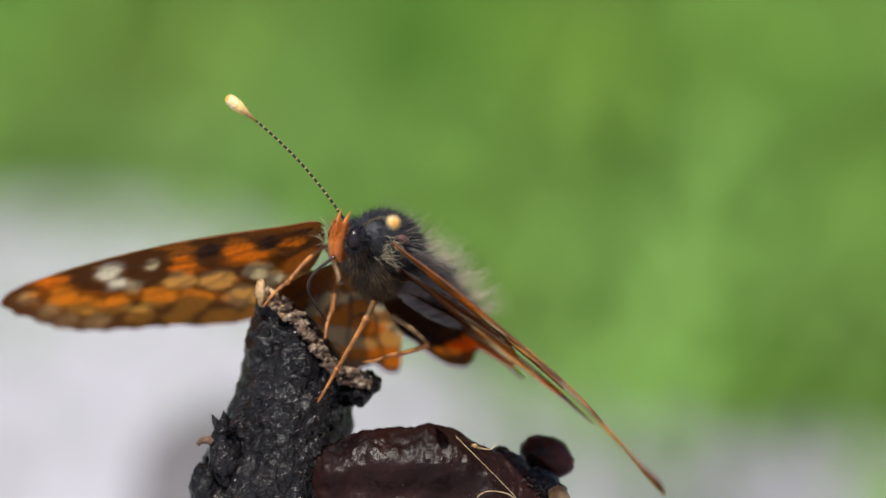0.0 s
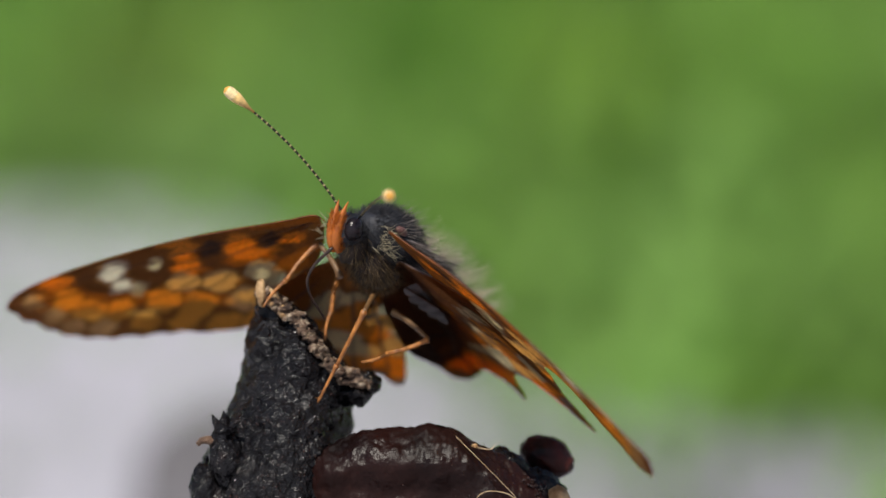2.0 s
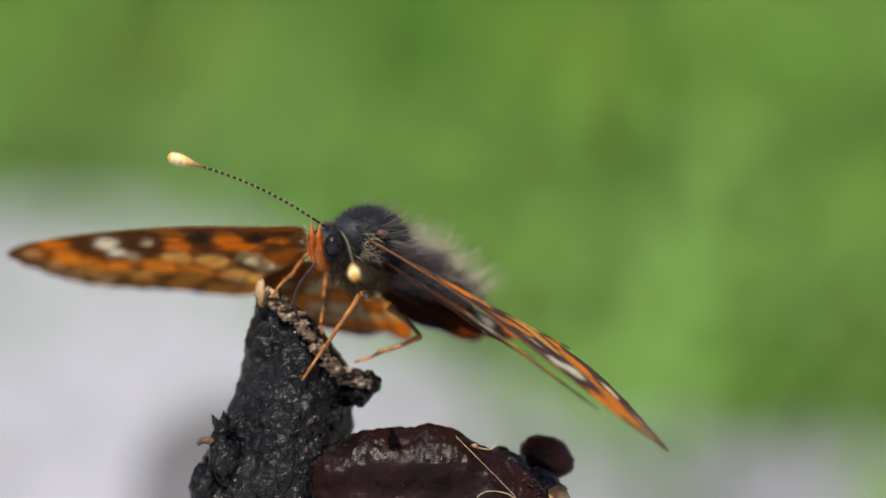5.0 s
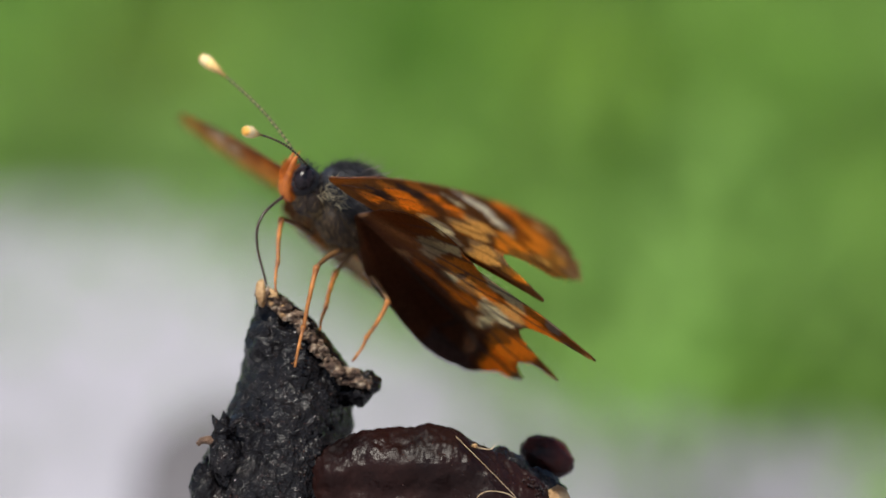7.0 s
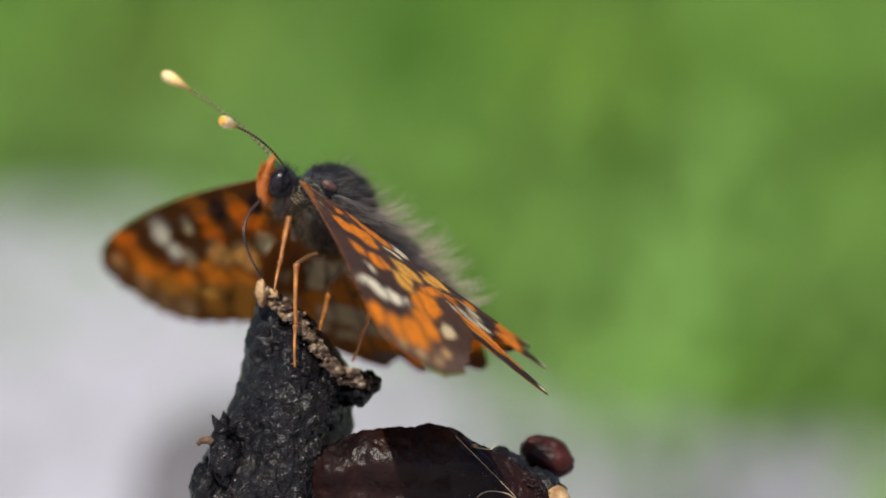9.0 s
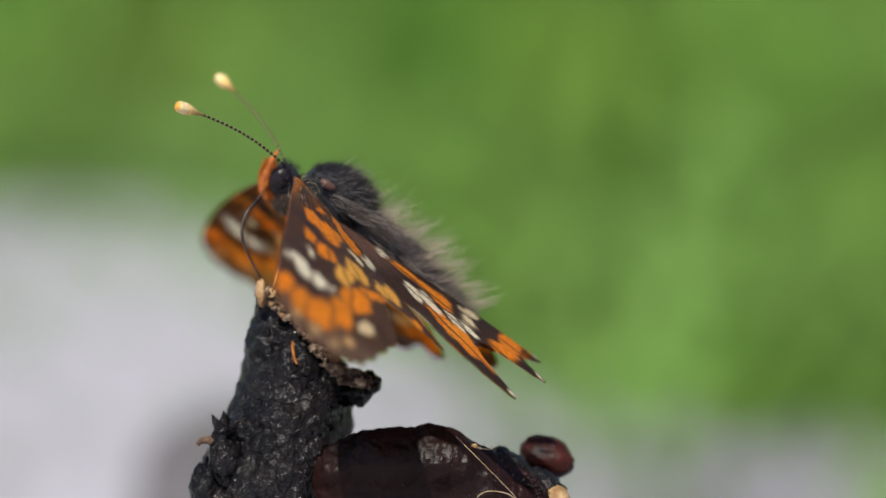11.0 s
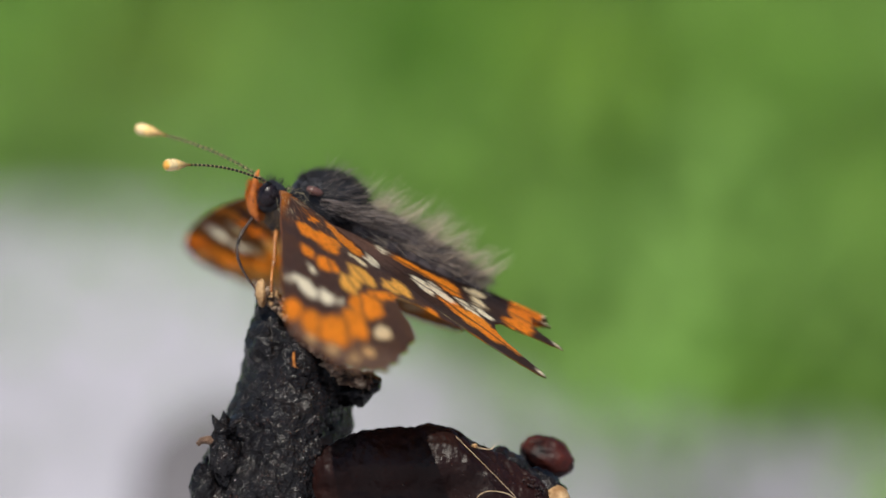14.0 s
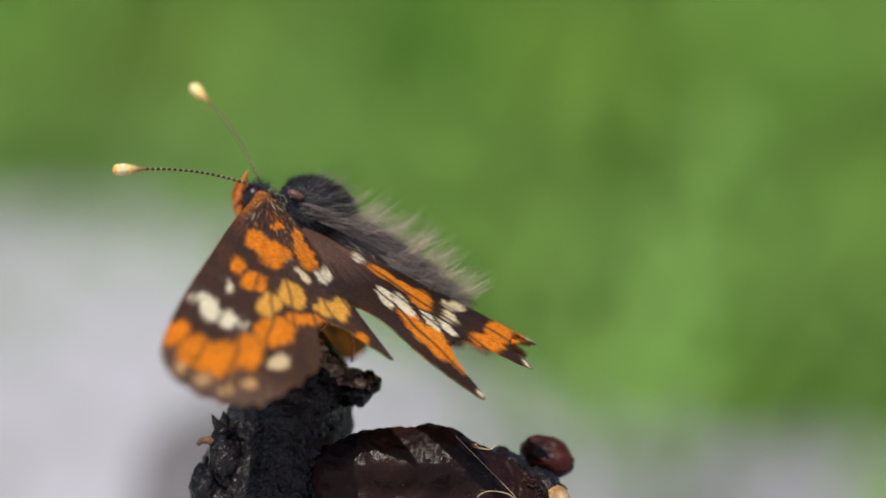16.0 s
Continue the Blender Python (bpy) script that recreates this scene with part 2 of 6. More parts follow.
def build_ground():
    """One sheet to the horizon, finer near the stub and gently uneven."""
    steps = sorted({s * v for s in (-1, 1) for v in (0, 0.15, 0.3, 0.5, 0.75, 1, 1.4, 2, 3, 5, 9, 20, 60, 200, 600, 1500)})
    n = len(steps)
    verts = [(x, y + 0.3, 0.012 * noise.noise((x * 1.7, y * 1.7, 0)) * min(1, math.hypot(x, y) / 0.5)) for y in steps for x in steps]
    faces = [(j * n + i, j * n + i + 1, (j + 1) * n + i + 1, (j + 1) * n + i) for j in range(n - 1) for i in range(n - 1)]
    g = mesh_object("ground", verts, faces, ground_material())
    tagged(g, "pale grey gravel beside green meadow turf", "ground", kind="structure")


# patches of the meadow: centre, half breadth, half depth, hue
PATCHES = [(-0.107, 1.176, 0.013, 0.109, (0.153, 0.328, 0.054)), (-0.082, 0.996, 0.016, 0.078, (0.111, 0.245, 0.035)), (-0.071, 1.133, 0.022, 0.089, (0.166, 0.255, 0.038)),
           (-0.063, 1.038, 0.015, 0.055, (0.166, 0.282, 0.059)), (-0.009, 1.154, 0.011, 0.131, (0.105, 0.257, 0.029)), (0.013, 1.154, 0.01, 0.105, (0.135, 0.286, 0.028)),
           (0.034, 1.093, 0.013, 0.094, (0.189, 0.332, 0.033)), (-0.004, 1.03, 0.014, 0.054, (0.163, 0.316, 0.062)), (0.044, 0.996, 0.012, 0.06, (0.206, 0.374, 0.065)),
           (0.066, 1.176, 0.016, 0.071, (0.148, 0.288, 0.044)), (0.082, 1.074, 0.017, 0.08, (0.152, 0.309, 0.047)), (0.051, 0.922, 0.013, 0.059, (0.198, 0.357, 0.086)),
           (0.035, 0.851, 0.015, 0.05, (0.219, 0.384, 0.095)), (0.024, 0.78, 0.011, 0.037, (0.206, 0.374, 0.087)), (0.079, 0.936, 0.009, 0.037, (0.155, 0.325, 0.04)),
           (0.069, 0.86, 0.014, 0.045, (0.158, 0.298, 0.055)), (0.052, 0.828, 0.009, 0.035, (0.178, 0.331, 0.072)), (0.037, 0.766, 0.008, 0.03, (0.193, 0.374, 0.087)),
           (0.064, 0.905, 0.017, 0.095, (0.175, 0.324, 0.069)), (0.055, 0.735, 0.011, 0.02, (0.074, 0.158, 0.015)), (0.05, 0.773, 0.008, 0.023, (0.15, 0.3, 0.046)),
           (0.07, 0.771, 0.006, 0.025, (0.135, 0.242, 0.053)), (0.062, 0.712, 0.008, 0.017, (0.1, 0.195, 0.026)), (-0.032, 1.074, 0.016, 0.091, (0.159, 0.313, 0.059)),
           (-0.032, 0.943, 0.013, 0.045, (0.175, 0.349, 0.079)), (-0.017, 0.981, 0.011, 0.067, (0.145, 0.301, 0.048)), (-0.054, 0.965, 0.014, 0.039, (0.18, 0.332, 0.091))]


def gravel_edge(x):
    """How far back the gravel reaches: a deep bay on one side, a shallow one on the other."""
    return 0.752 + 0.185 / (1 + math.exp(70 * max(-4, min(4, x + 0.012)))) - 0.45 * min(0.1, max(0, x - 0.02))


def meadow_hue(x, y):
    c = np.array((0.155, 0.29, 0.054)) * (1 + 0.12 * noise.noise((x * 9, y * 3, 1)))
    for px, py, rx, ry, hue in PATCHES:
        k = math.exp(-((x - px) / rx) ** 2 - ((y - py) / ry) ** 2)
        c = c * (1 - k) + np.array(hue) * k
    return c


def build_meadow():
    """Grass blades and low leaves beyond the gravel."""
    rng = random.Random(4)
    verts, faces, cols = [], [], []
    m, t, b = material("meadow_blades")
    at = t.nodes.new("ShaderNodeAttribute")
    at.attribute_name = "pattern"
    t.links.new(at.outputs["Color"], b.inputs["Base Color"])
    b.inputs["Roughness"].default_value = 0.7
    b.inputs["Specular IOR Level"].default_value = 0.15
    count = 0
    while count < 60000:
        y = 0.5 + 4.5 * rng.random() ** 2.6
        x = rng.uniform(-1.0, 1.0) * (y + 0.2)
        past = y - gravel_edge(x) - 0.03 * noise.noise((x * 9, y * 5, 3))
        if past < 0 and rng.random() > 0.5 * math.exp(past / 0.055):
            continue
        count += 1
        h = rng.uniform(0.008, 0.022) * (1 + 0.3 * y) * min(1, max(0.28, 0.28 + 2.6 * past))
        w = rng.uniform(0.0015, 0.0045)
        a = rng.uniform(0, 2 * math.pi)
        dx, dy = math.cos(a), math.sin(a)
        lean = rng.uniform(0.2, 1.1) * h
        hue = meadow_hue(x, y) * rng.uniform(0.85, 1.15)
        i = len(verts)
        for s, ww in ((0, 1), (0.5, 0.8)):
            for k in (-1, 1):
                verts.append((x + dx * lean * s * s - dy * w * ww * k, y + dy * lean * s * s + dx * w * ww * k, h * s))
        verts.append((x + dx * lean, y + dy * lean, h * 0.95))
        cols += [hue] * 5
        faces += [(i, i + 1, i + 3, i + 2), (i + 2, i + 3, i + 4)]
    g = mesh_object("meadow_grass", verts, faces, m, smooth=False, colours=np.array(cols))
    tagged(g, "short bright green meadow grass growing beside gravel", "grass", kind="stuff")


def build_stone():
    """A low grey stone on the gravel further back."""
    c = VIEW @ Vector((-0.0225, 0.20, -0.0275))
    v, f = blob((0, 0, 0), (0.0105, 0.012, 0.0115), 30, 20, 0.2, 1.3, 31)
    foot = blob((0.003, 0, -0.035), (0.014, 0.016, c.z - 0.03), 30, 20, 0.18, 1.4, 33)
    v, f = join([(v, f), foot])
    ob = mesh_object("stone", [p + c for p in v], f, grained("grey_stone", [(0.3, (0.105, 0.1, 0.105)), (0.7, (0.22, 0.205, 0.22))], 90, 0.85))
    tagged(ob, "dark grey rounded stone lying on pale gravel", "stone")


# ---- the charred stub ----
def stub_surface():
    """A leaning stub, narrow at its tip and wide at its foot; millimetres, from the tip's level down."""
    levels = [(-2.4, -11.65, -11.1, 0.5, 1.0), (-3.2, -12.0, -9.8, 1.2, 1.0), (-4.3, -12.2, -8.6, 2.0, 1.2), (-5.8, -12.55, -7.2, 3.0, 1.6),
              (-7.5, -12.85, -5.95, 3.9, 2.0), (-8.8, -13.0, -5.75, 4.3, 2.2), (-9.9, -13.7, -5.85, 4.6, 2.3), (-11.0, -14.3, -5.9, 5.0, 2.4),
              (-12.4, -14.8, -6.0, 5.4, 2.5), (-14.0, -15.2, -6.1, 5.8, 2.6), (-16.5, -15.9, -5.5, 6.4, 2.8), (-20, -17.0, -3.0, 8.0, 3.2),
              (-28, -19, 3.0, 11, 4), (-45, -22, 9, 15, 5), (-75, -26, 14, 20, 6), (-96, -32, 20, 26, 6)]
    fine = smooth_path([(a[0], (a[1] + a[2]) / 2, (a[2] - a[1]) / 2) for a in levels], 9)
    dep = smooth_path([(a[3], a[4], 0) for a in levels], 9)
    seg = 150
    verts, faces = [], []
    for (z, cx, rx), (ry, cy, _) in zip(fine, dep):
        for k in range(seg):
            a = 2 * math.pi * k / seg
            ca, sa = math.cos(a), math.sin(a)
            p = Vector((cx + rx * ca, cy + 0.9 + ry * sa, z))
            q = p * 0.42
            rugged = min(1, max(0.55, (-8.5 - z) / 5))
            d = 0.42 * noise.noise(q) + 0.20 * noise.noise(q * 2.6) + rugged * (0.16 * noise.noise(q * 6.0) + 0.2 * abs(noise.noise(q * 13.0)) + 0.1 * noise.noise(q * 21))
            pit = noise.noise(q * 2.3 + Vector((7, 3, 1)))
            d -= max(0, pit - 0.25) * 1.2
            d *= min(1, rx / 2.5 + 0.2)
            verts.append(p + Vector((ca, sa, 0.15 * noise.noise(q * 3))) * d)
    n = len(fine)
    for i in range(n - 1):
        for k in range(seg):
            k2 = (k + 1) % seg
            faces.append((i * seg + k, (i + 1) * seg + k, (i + 1) * seg + k2, i * seg + k2))
    faces.append(tuple(range(seg)))
    faces.append(tuple((n - 1) * seg + k for k in range(seg))[::-1])
    return verts, faces


def lump_surface():
    """A long rounded lump with a flat back that slopes away to one side."""
    top = smooth_path([(-8.5, 0, -14.2), (-8.0, 0, -13.0), (-6.6, 0, -12.0), (-5.1, 0, -11.5), (-3.0, 0, -11.3), (-0.9, 0, -11.1), (0.6, 0, -11.3), (2.0, 0, -12.1), (3.4, 0, -12.9), (4.8, 0, -13.6), (6.6, 0, -15.0), (8.4, 0, -16.6)], 14)
    seg, verts, faces = 150, [], []
    for i, p in enumerate(top):
        zc = -17.6
        half = 2.7 * math.sin(math.pi * min(1.0, 0.12 + i / len(top) * 0.8)) ** 0.6
        for k in range(seg):
            a = 2 * math.pi * k / seg
            c, s = math.cos(a), math.sin(a)
            rz = (p.z - zc) if s > 0 else 8.0
            q = Vector((p.x, -1.0 + half * math.copysign(abs(c) ** 0.8, c), zc + rz * math.copysign(abs(s) ** (1.0 if s > 0 else 0.75), s)))
            # the face slopes out from the top and is undercut below its upper slab
            if c < 0:
                q.y = -1.0 - half * (1 - math.exp(-max(0, p.z - q.z) / 1.3))
                k = min(1, max(0, (-13.0 + 0.9 * noise.noise((q.x * 0.5, 2, 5)) - q.z) / 2.6))
                q.y += 1.3 * k * k * (3 - 2 * k) * -c * (1 - 0.7 * min(1, max(0, (q.x - 0.5) / 2)))
            w = q * 0.55
            d = 0.26 * noise.noise(w + Vector((4, 0, 0))) + 0.14 * noise.noise(w * 2.7) + 0.10 * noise.noise(w * 6.0) + 0.07 * noise.noise(w * 13.0)
            verts.append(q + Vector((0, c, s)) * d)
    for i in range(len(top) - 1):
        for k in range(seg):
            k2 = (k + 1) % seg
            faces.append((i * seg + k, i * seg + k2, (i + 1) * seg + k2, (i + 1) * seg + k))
    faces.append(tuple(range(seg))[::-1])
    faces.append(tuple((len(top) - 1) * seg + k for k in range(seg)))
    return verts, faces


def build_stub():
    stub = empty("charred_stub", VIEW)
    tagged(stub, "knobbly charred black stub with pale crusted broken edge", "wood")
    rng = random.Random(11)
    bark, bark_faces = stub_surface()
    part("body", (bark, bark_faces), CHAR, stub, "black glossy charred bark")
    # the pale crust along the broken upper edge
    rim = smooth_path([(-11.4, 0.2, -2.8), (-10.3, 0.0, -3.6), (-9.1, -0.3, -4.7), (-7.9, -0.4, -6.3), (-6.8, -0.2, -7.6), (-5.7, 0.3, -8.3), (-4.8, 1.0, -8.6)], 9)
    lumps = []
    for i, p in enumerate(rim):
        for _ in range(24):
            s = 0.045 + 0.15 * rng.random() ** 2 * (1.3 if i > len(rim) * 0.7 else 1)
            q = p + Vector((rng.gauss(0, 0.17), rng.uniform(-0.5, 1.5), rng.gauss(0, 0.17)))
            lumps.append(blob(q, (s * rng.uniform(0.7, 2.2), s * rng.uniform(0.8, 1.6), s * rng.uniform(0.5, 1.6)), 9, 7, 0.9, 1.7, rng.uniform(0, 50)))
    part("crust", join(lumps), CRUST, stub, "pale brown crumbly crust")
    tip = [blob((-11.5, -0.3, -2.75), (0.36, 0.4, 0.8), 14, 11, 0.35, 1.6, 3), blob((-10.75, 0.0, -3.1), (0.34, 0.4, 0.6), 14, 11, 0.45, 1.5, 8), blob((-10.1, -0.2, -4.0), (0.3, 0.4, 0.4), 12, 9, 0.5, 1.5, 14)]
    part("tip", join(tip), TIP, stub, "pale straw-coloured tip")
    knob = [blob((-5.0, 1.6, -8.6), (1.0, 1.2, 0.75), 20, 14, 0.55, 1.5, 5), blob((-5.6, 1.2, -9.3), (0.9, 1.0, 0.7), 18, 12, 0.5, 1.5, 9),
            blob((-4.95, 1.4, -9.3), (0.28, 0.3, 0.45), 9, 7, 0.4, 1.4, 2)]
    part("knob", join(knob), CHAR, stub, "dark ragged knob under the crust")
    # the small thorn and stump on its flank
    a = tube([(-13.6, -1.5, -11.6), (-14.1, -1.8, -11.2), (-14.35, -1.9, -10.75), (-14.5, -1.9, -10.4)], [0.55, 0.35, 0.2, 0.05], 9)
    b = tube([(-13.4, -1.5, -11.6), (-13.1, -2.0, -10.9), (-12.7, -2.1, -10.75)], [0.4, 0.25, 0.12], 8)
    c = blob((-13.75, -1.2, -12.9), (0.95, 0.9, 2.0), 26, 20, 0.35, 1.6, 6)
    part("thorn", join([a, b, c]), CHAR, stub)
    part("boss", blob((-14.9, -0.4, -15.6), (1.0, 1.2, 2.3), 40, 30, 0.34, 1.9, 26), CHAR, stub)
    e = tube([(-14.2, -1.2, -12.2), (-14.8, -1.5, -12.0), (-15.2, -1.6, -12.05), (-15.45, -1.6, -12.3)], [0.35, 0.28, 0.22, 0.16], 8)
    part("twig", e, BROKEN, stub, "short brown broken twig")
    # the red-brown lump
    part("lump", lump_surface(), RESIN, stub, "shiny dark red-brown resinous lump")
    mound = [blob((3.7, 0.6, -14.4), (1.9, 1.8, 1.75), 40, 28, 0.2, 1.6, 12), blob((5.8, 0.2, -15.7), (1.8, 1.5, 1.9), 40, 28, 0.22, 1.6, 17)]
    part("mound", join(mound), CHAR, stub)
    part("nub", blob((7.2, -0.8, -15.9), (0.85, 0.9, 1.0), 24, 16, 0.12, 1.5, 19), TIP, stub, "pale brown rounded nub")
    base = blob((1, 2, -26), (12, 9, 9), 40, 26, 0.15, 1.3, 15)
    part("foot", base, CHAR, stub)
    bead = blob((6.65, 4.0, -13.4), (1.8, 1.6, 1.4), 40, 28, 0.16, 1.7, 21, squash=lambda v: Vector((v.x, v.y, v.z - 0.12 * v.x)))
    part("bead", bead, BEAD, stub, "dark rusty rounded bead")
    # loose plant fibres stuck to the lump
    for pts, r in (([(0.8, -2.2, -11.75), (1.9, -3.3, -12.8), (3.0, -3.6, -13.9), (3.9, -3.7, -14.8), (4.9, -3.6, -15.9)], 0.018),
                   ([(2.1, -4.0, -15.5), (2.5, -4.1, -15.2), (3.1, -4.1, -15.1), (4.1, -4.0, -15.3), (4.8, -3.9, -15.9)], 0.03),
                   ([(1.8, -1.6, -12.3), (2.25, -1.7, -12.5), (3.0, -1.8, -12.58), (3.25, -1.8, -12.3)], 0.03),
                   ([(3.0, -1.8, -12.57), (3.35, -1.8, -12.25), (3.75, -1.8, -12.05)], 0.014)):
        q = smooth_path(pts, 5)
        part("fibre", tube(q, [r] * len(q), 5), STRAW, stub, "thin pale plant fibre")
    part("crumb", blob((2.0, -1.7, -12.4), (0.2, 0.2, 0.17), 10, 8, 0.4, 1.6, 7), TIP, stub, "pale crumb")
    # beads of moisture on the right shoulder and scattered over the lump
    dew = []
    for cx, cy, cz, sx, sz, n, r in ((5.6, -1.75, -15.2, 0.5, 0.4, 110, 0.075), (3.2, -3.5, -14.0, 0.5, 0.4, 34, 0.045), (2.0, -3.3, -13.0, 0.9, 0.7, 16, 0.04), (1.5, -3.7, -15.0, 1.6, 0.6, 12, 0.05)):
        for _ in range(n):
            p = Vector((cx + rng.gauss(0, sx), cy + rng.uniform(-0.25, 0.25), cz + rng.gauss(0, sz)))
            dew.append(blob(p, (r * rng.uniform(0.5, 1.3),) * 3, 8, 6))
    # and over the front of the stub, more of them low down
    for p in rng.sample([v for v in bark if v.y < 0.2 and -16.5 < v.z < -8.5], 900):
        if rng.random() < 0.5 * ((-8.5 - p.z) / 7) ** 1.5 + 0.03:
            r = 0.025 + 0.065 * rng.random() ** 2
            dew.append(blob(p, (r * rng.uniform(0.7, 1.5), r, r), 8, 6))
    part("moisture", join(dew), DEW, stub, "small glistening beads of moisture")


build_ground()
build_meadow()
build_stone()
build_stub()

# ---- the butterfly; its own space: x ahead, y to its left, z up, origin in the thorax ----
BROWN = np.array((0.072, 0.04, 0.032))
DUSK = np.array((0.125, 0.076, 0.058))
FIRE = np.array((0.96, 0.285, 0.017))
AMBER = np.array((0.95, 0.47, 0.075))
CREAM = np.array((0.9, 0.74, 0.46))
WHITE = np.array((1.0, 0.90, 0.66))
IVORY = np.array((0.93, 0.74, 0.36))
RUST = np.array((0.30, 0.085, 0.018))
UMBER = np.array((0.22, 0.066, 0.011))
FLAME = np.array((0.9, 0.25, 0.016))
HONEY = np.array((0.96, 0.56, 0.18))
GOLD = np.array((0.97, 0.39, 0.035))
FAWN = np.array((0.66, 0.42, 0.2))
TAUPE = np.array((0.32, 0.22, 0.15))
SOOT = np.array((0.045, 0.024, 0.016))
FORE_HINGE = Vector((2.8, 3.05, 0.25))
HIND_HINGE = Vector((-0.2, 1.75, -0.55))
# spots: how far out, how far back, half length, half breadth, turn in degrees
FORE_SPOTS = [
    (FIRE, [(5.9, 2.3, 1.11, 0.70, 6), (6.0, 3.6, 1.58, 0.86, 3), (2.7, 2.3, 0.72, 0.28, 0), (9.8, 2.8, 0.92, 0.42, 22), (10.2, 4.3, 1.01, 0.73, -9), (2.1, 3.6, 1.05, 0.34, 26), (3.4, 4.9, 1.46, 0.67, 32)]),
    (FIRE, [(10.0, 8.3, 1.27, 0.51, -32), (13.1, 7.6, 1.61, 0.90, -6), (19.6, 3.7, 1.36, 0.60, 4), (19.6, 5.4, 1.62, 0.82, 1), (18.4, 6.8, 1.62, 0.82, 8), (16.3, 7.4, 1.53, 0.80, 11), (19.2, 6.2, 1.44, 0.60, 0), (7.4, 11.3, 0.63, 0.34, -6)]),
    (AMBER, [(11.3, 6.0, 1.22, 0.61, 8), (8.7, 6.5, 1.31, 0.85, 15), (7.4, 8.4, 0.95, 0.62, 6), (6.3, 9.1, 1.22, 0.63, 12)]),
    (CREAM, [(5.8, 5.9, 0.79, 0.53, 65), (15.2, 9.2, 1.10, 0.55, -16)]),
    (FAWN, [(18.4, 8.9, 0.74, 0.40, -17), (20.4, 8.2, 0.77, 0.35, -14), (21.2, 6.9, 0.83, 0.42, -9), (21.9, 5.5, 0.72, 0.37, -3)]),
    (WHITE, [(15.3, 2.8, 0.92, 0.42, -16), (15.5, 3.9, 1.26, 0.58, 23), (15.2, 5.1, 1.04, 0.61, 0), (14.7, 6.0, 0.61, 0.25, -5), (4.0, 6.7, 1.21, 0.61, 10), (1.5, 6.6, 0.57, 0.30, 18), (12.4, 3.6, 0.66, 0.26, 21)]),
]
HIND_SPOTS = [
    (FIRE, [(1.5, 5.7, 0.94, 0.61, 73), (2.4, 8.6, 1.22, 0.80, 16), (2.0, 7.3, 0.79, 0.51, 64), (6.3, 9.0, 1.72, 0.72, 38), (6.9, 10.5, 1.92, 0.93, 35), (7.7, 12.3, 1.49, 0.72, 26)]),
    (FIRE, [(-0.6, 14.9, 1.13, 0.97, -86), (1.3, 13.9, 1.76, 0.87, -7), (3.6, 13.5, 1.12, 0.90, -47)]),
    (WHITE, [(4.5, 6.5, 1.18, 0.47, 31), (4.3, 7.7, 1.36, 0.48, 40), (4.7, 9.7, 1.04, 0.38, 45), (4.4, 10.8, 0.93, 0.40, 49), (-0.7, 12.0, 0.71, 0.35, -30), (0.9, 3.8, 0.72, 0.40, 8), (3.7, 16.2, 0.35, 0.16, 60), (0.0, 15.9, 0.40, 0.16, 0), (10.4, 14.1, 0.30, 0.15, 50)]),
    (CREAM, [(1.1, 10.6, 0.89, 0.65, -27), (2.8, 10.7, 0.65, 0.51, 13)]),
]
FORE_UNDER = [
    (FLAME, [(10.2, 3.9, 1.11, 0.86, 59), (6.1, 2.2, 1.61, 1.08, 71), (5.4, 3.2, 1.79, 0.65, 14), (9.9, 2.0, 1.44, 0.63, 42), (2.6, 1.8, 1.13, 0.65, 7), (19.2, 3.8, 1.27, 0.95, 35), (10.1, 0.8, 1.26, 0.50, 15)]),
    (GOLD, [(19.5, 6.4, 1.63, 0.77, 58), (18.4, 7.9, 1.47, 0.94, 52), (16.5, 8.4, 1.47, 0.88, 46), (13.4, 8.0, 1.55, 1.16, 57), (11.2, 9.0, 1.74, 1.16, 50), (15.5, 10.3, 1.36, 0.98, 48), (13.0, 11.0, 1.35, 0.98, 49), (10.2, 11.6, 1.70, 1.07, 34), (8.1, 11.4, 1.65, 0.79, 50)]),
    (HONEY, [(11.2, 5.9, 1.37, 0.97, 49), (8.8, 6.2, 1.62, 1.01, 47), (7.9, 8.7, 1.64, 1.10, 45), (21.7, 5.8, 1.09, 0.61, 41), (21.1, 8.2, 1.15, 0.61, 60), (20.4, 9.9, 1.17, 0.75, 52), (18.5, 10.4, 1.32, 0.73, 43), (6.3, 8.9, 1.33, 0.68, 49)]),
    (IVORY, [(5.8, 5.3, 1.34, 0.73, 52), (5.2, 6.5, 1.20, 0.73, 54), (14.3, 6.1, 1.03, 0.51, 48), (12.2, 3.1, 0.97, 0.42, 60)]),
    (WHITE, [(15.1, 3.3, 1.88, 0.85, 55), (15.4, 5.4, 1.45, 0.74, 52)]),
    (SOOT, [(8.1, 2.2, 1.32, 0.75, 43), (3.9, 1.7, 1.03, 0.64, 38)]),
]
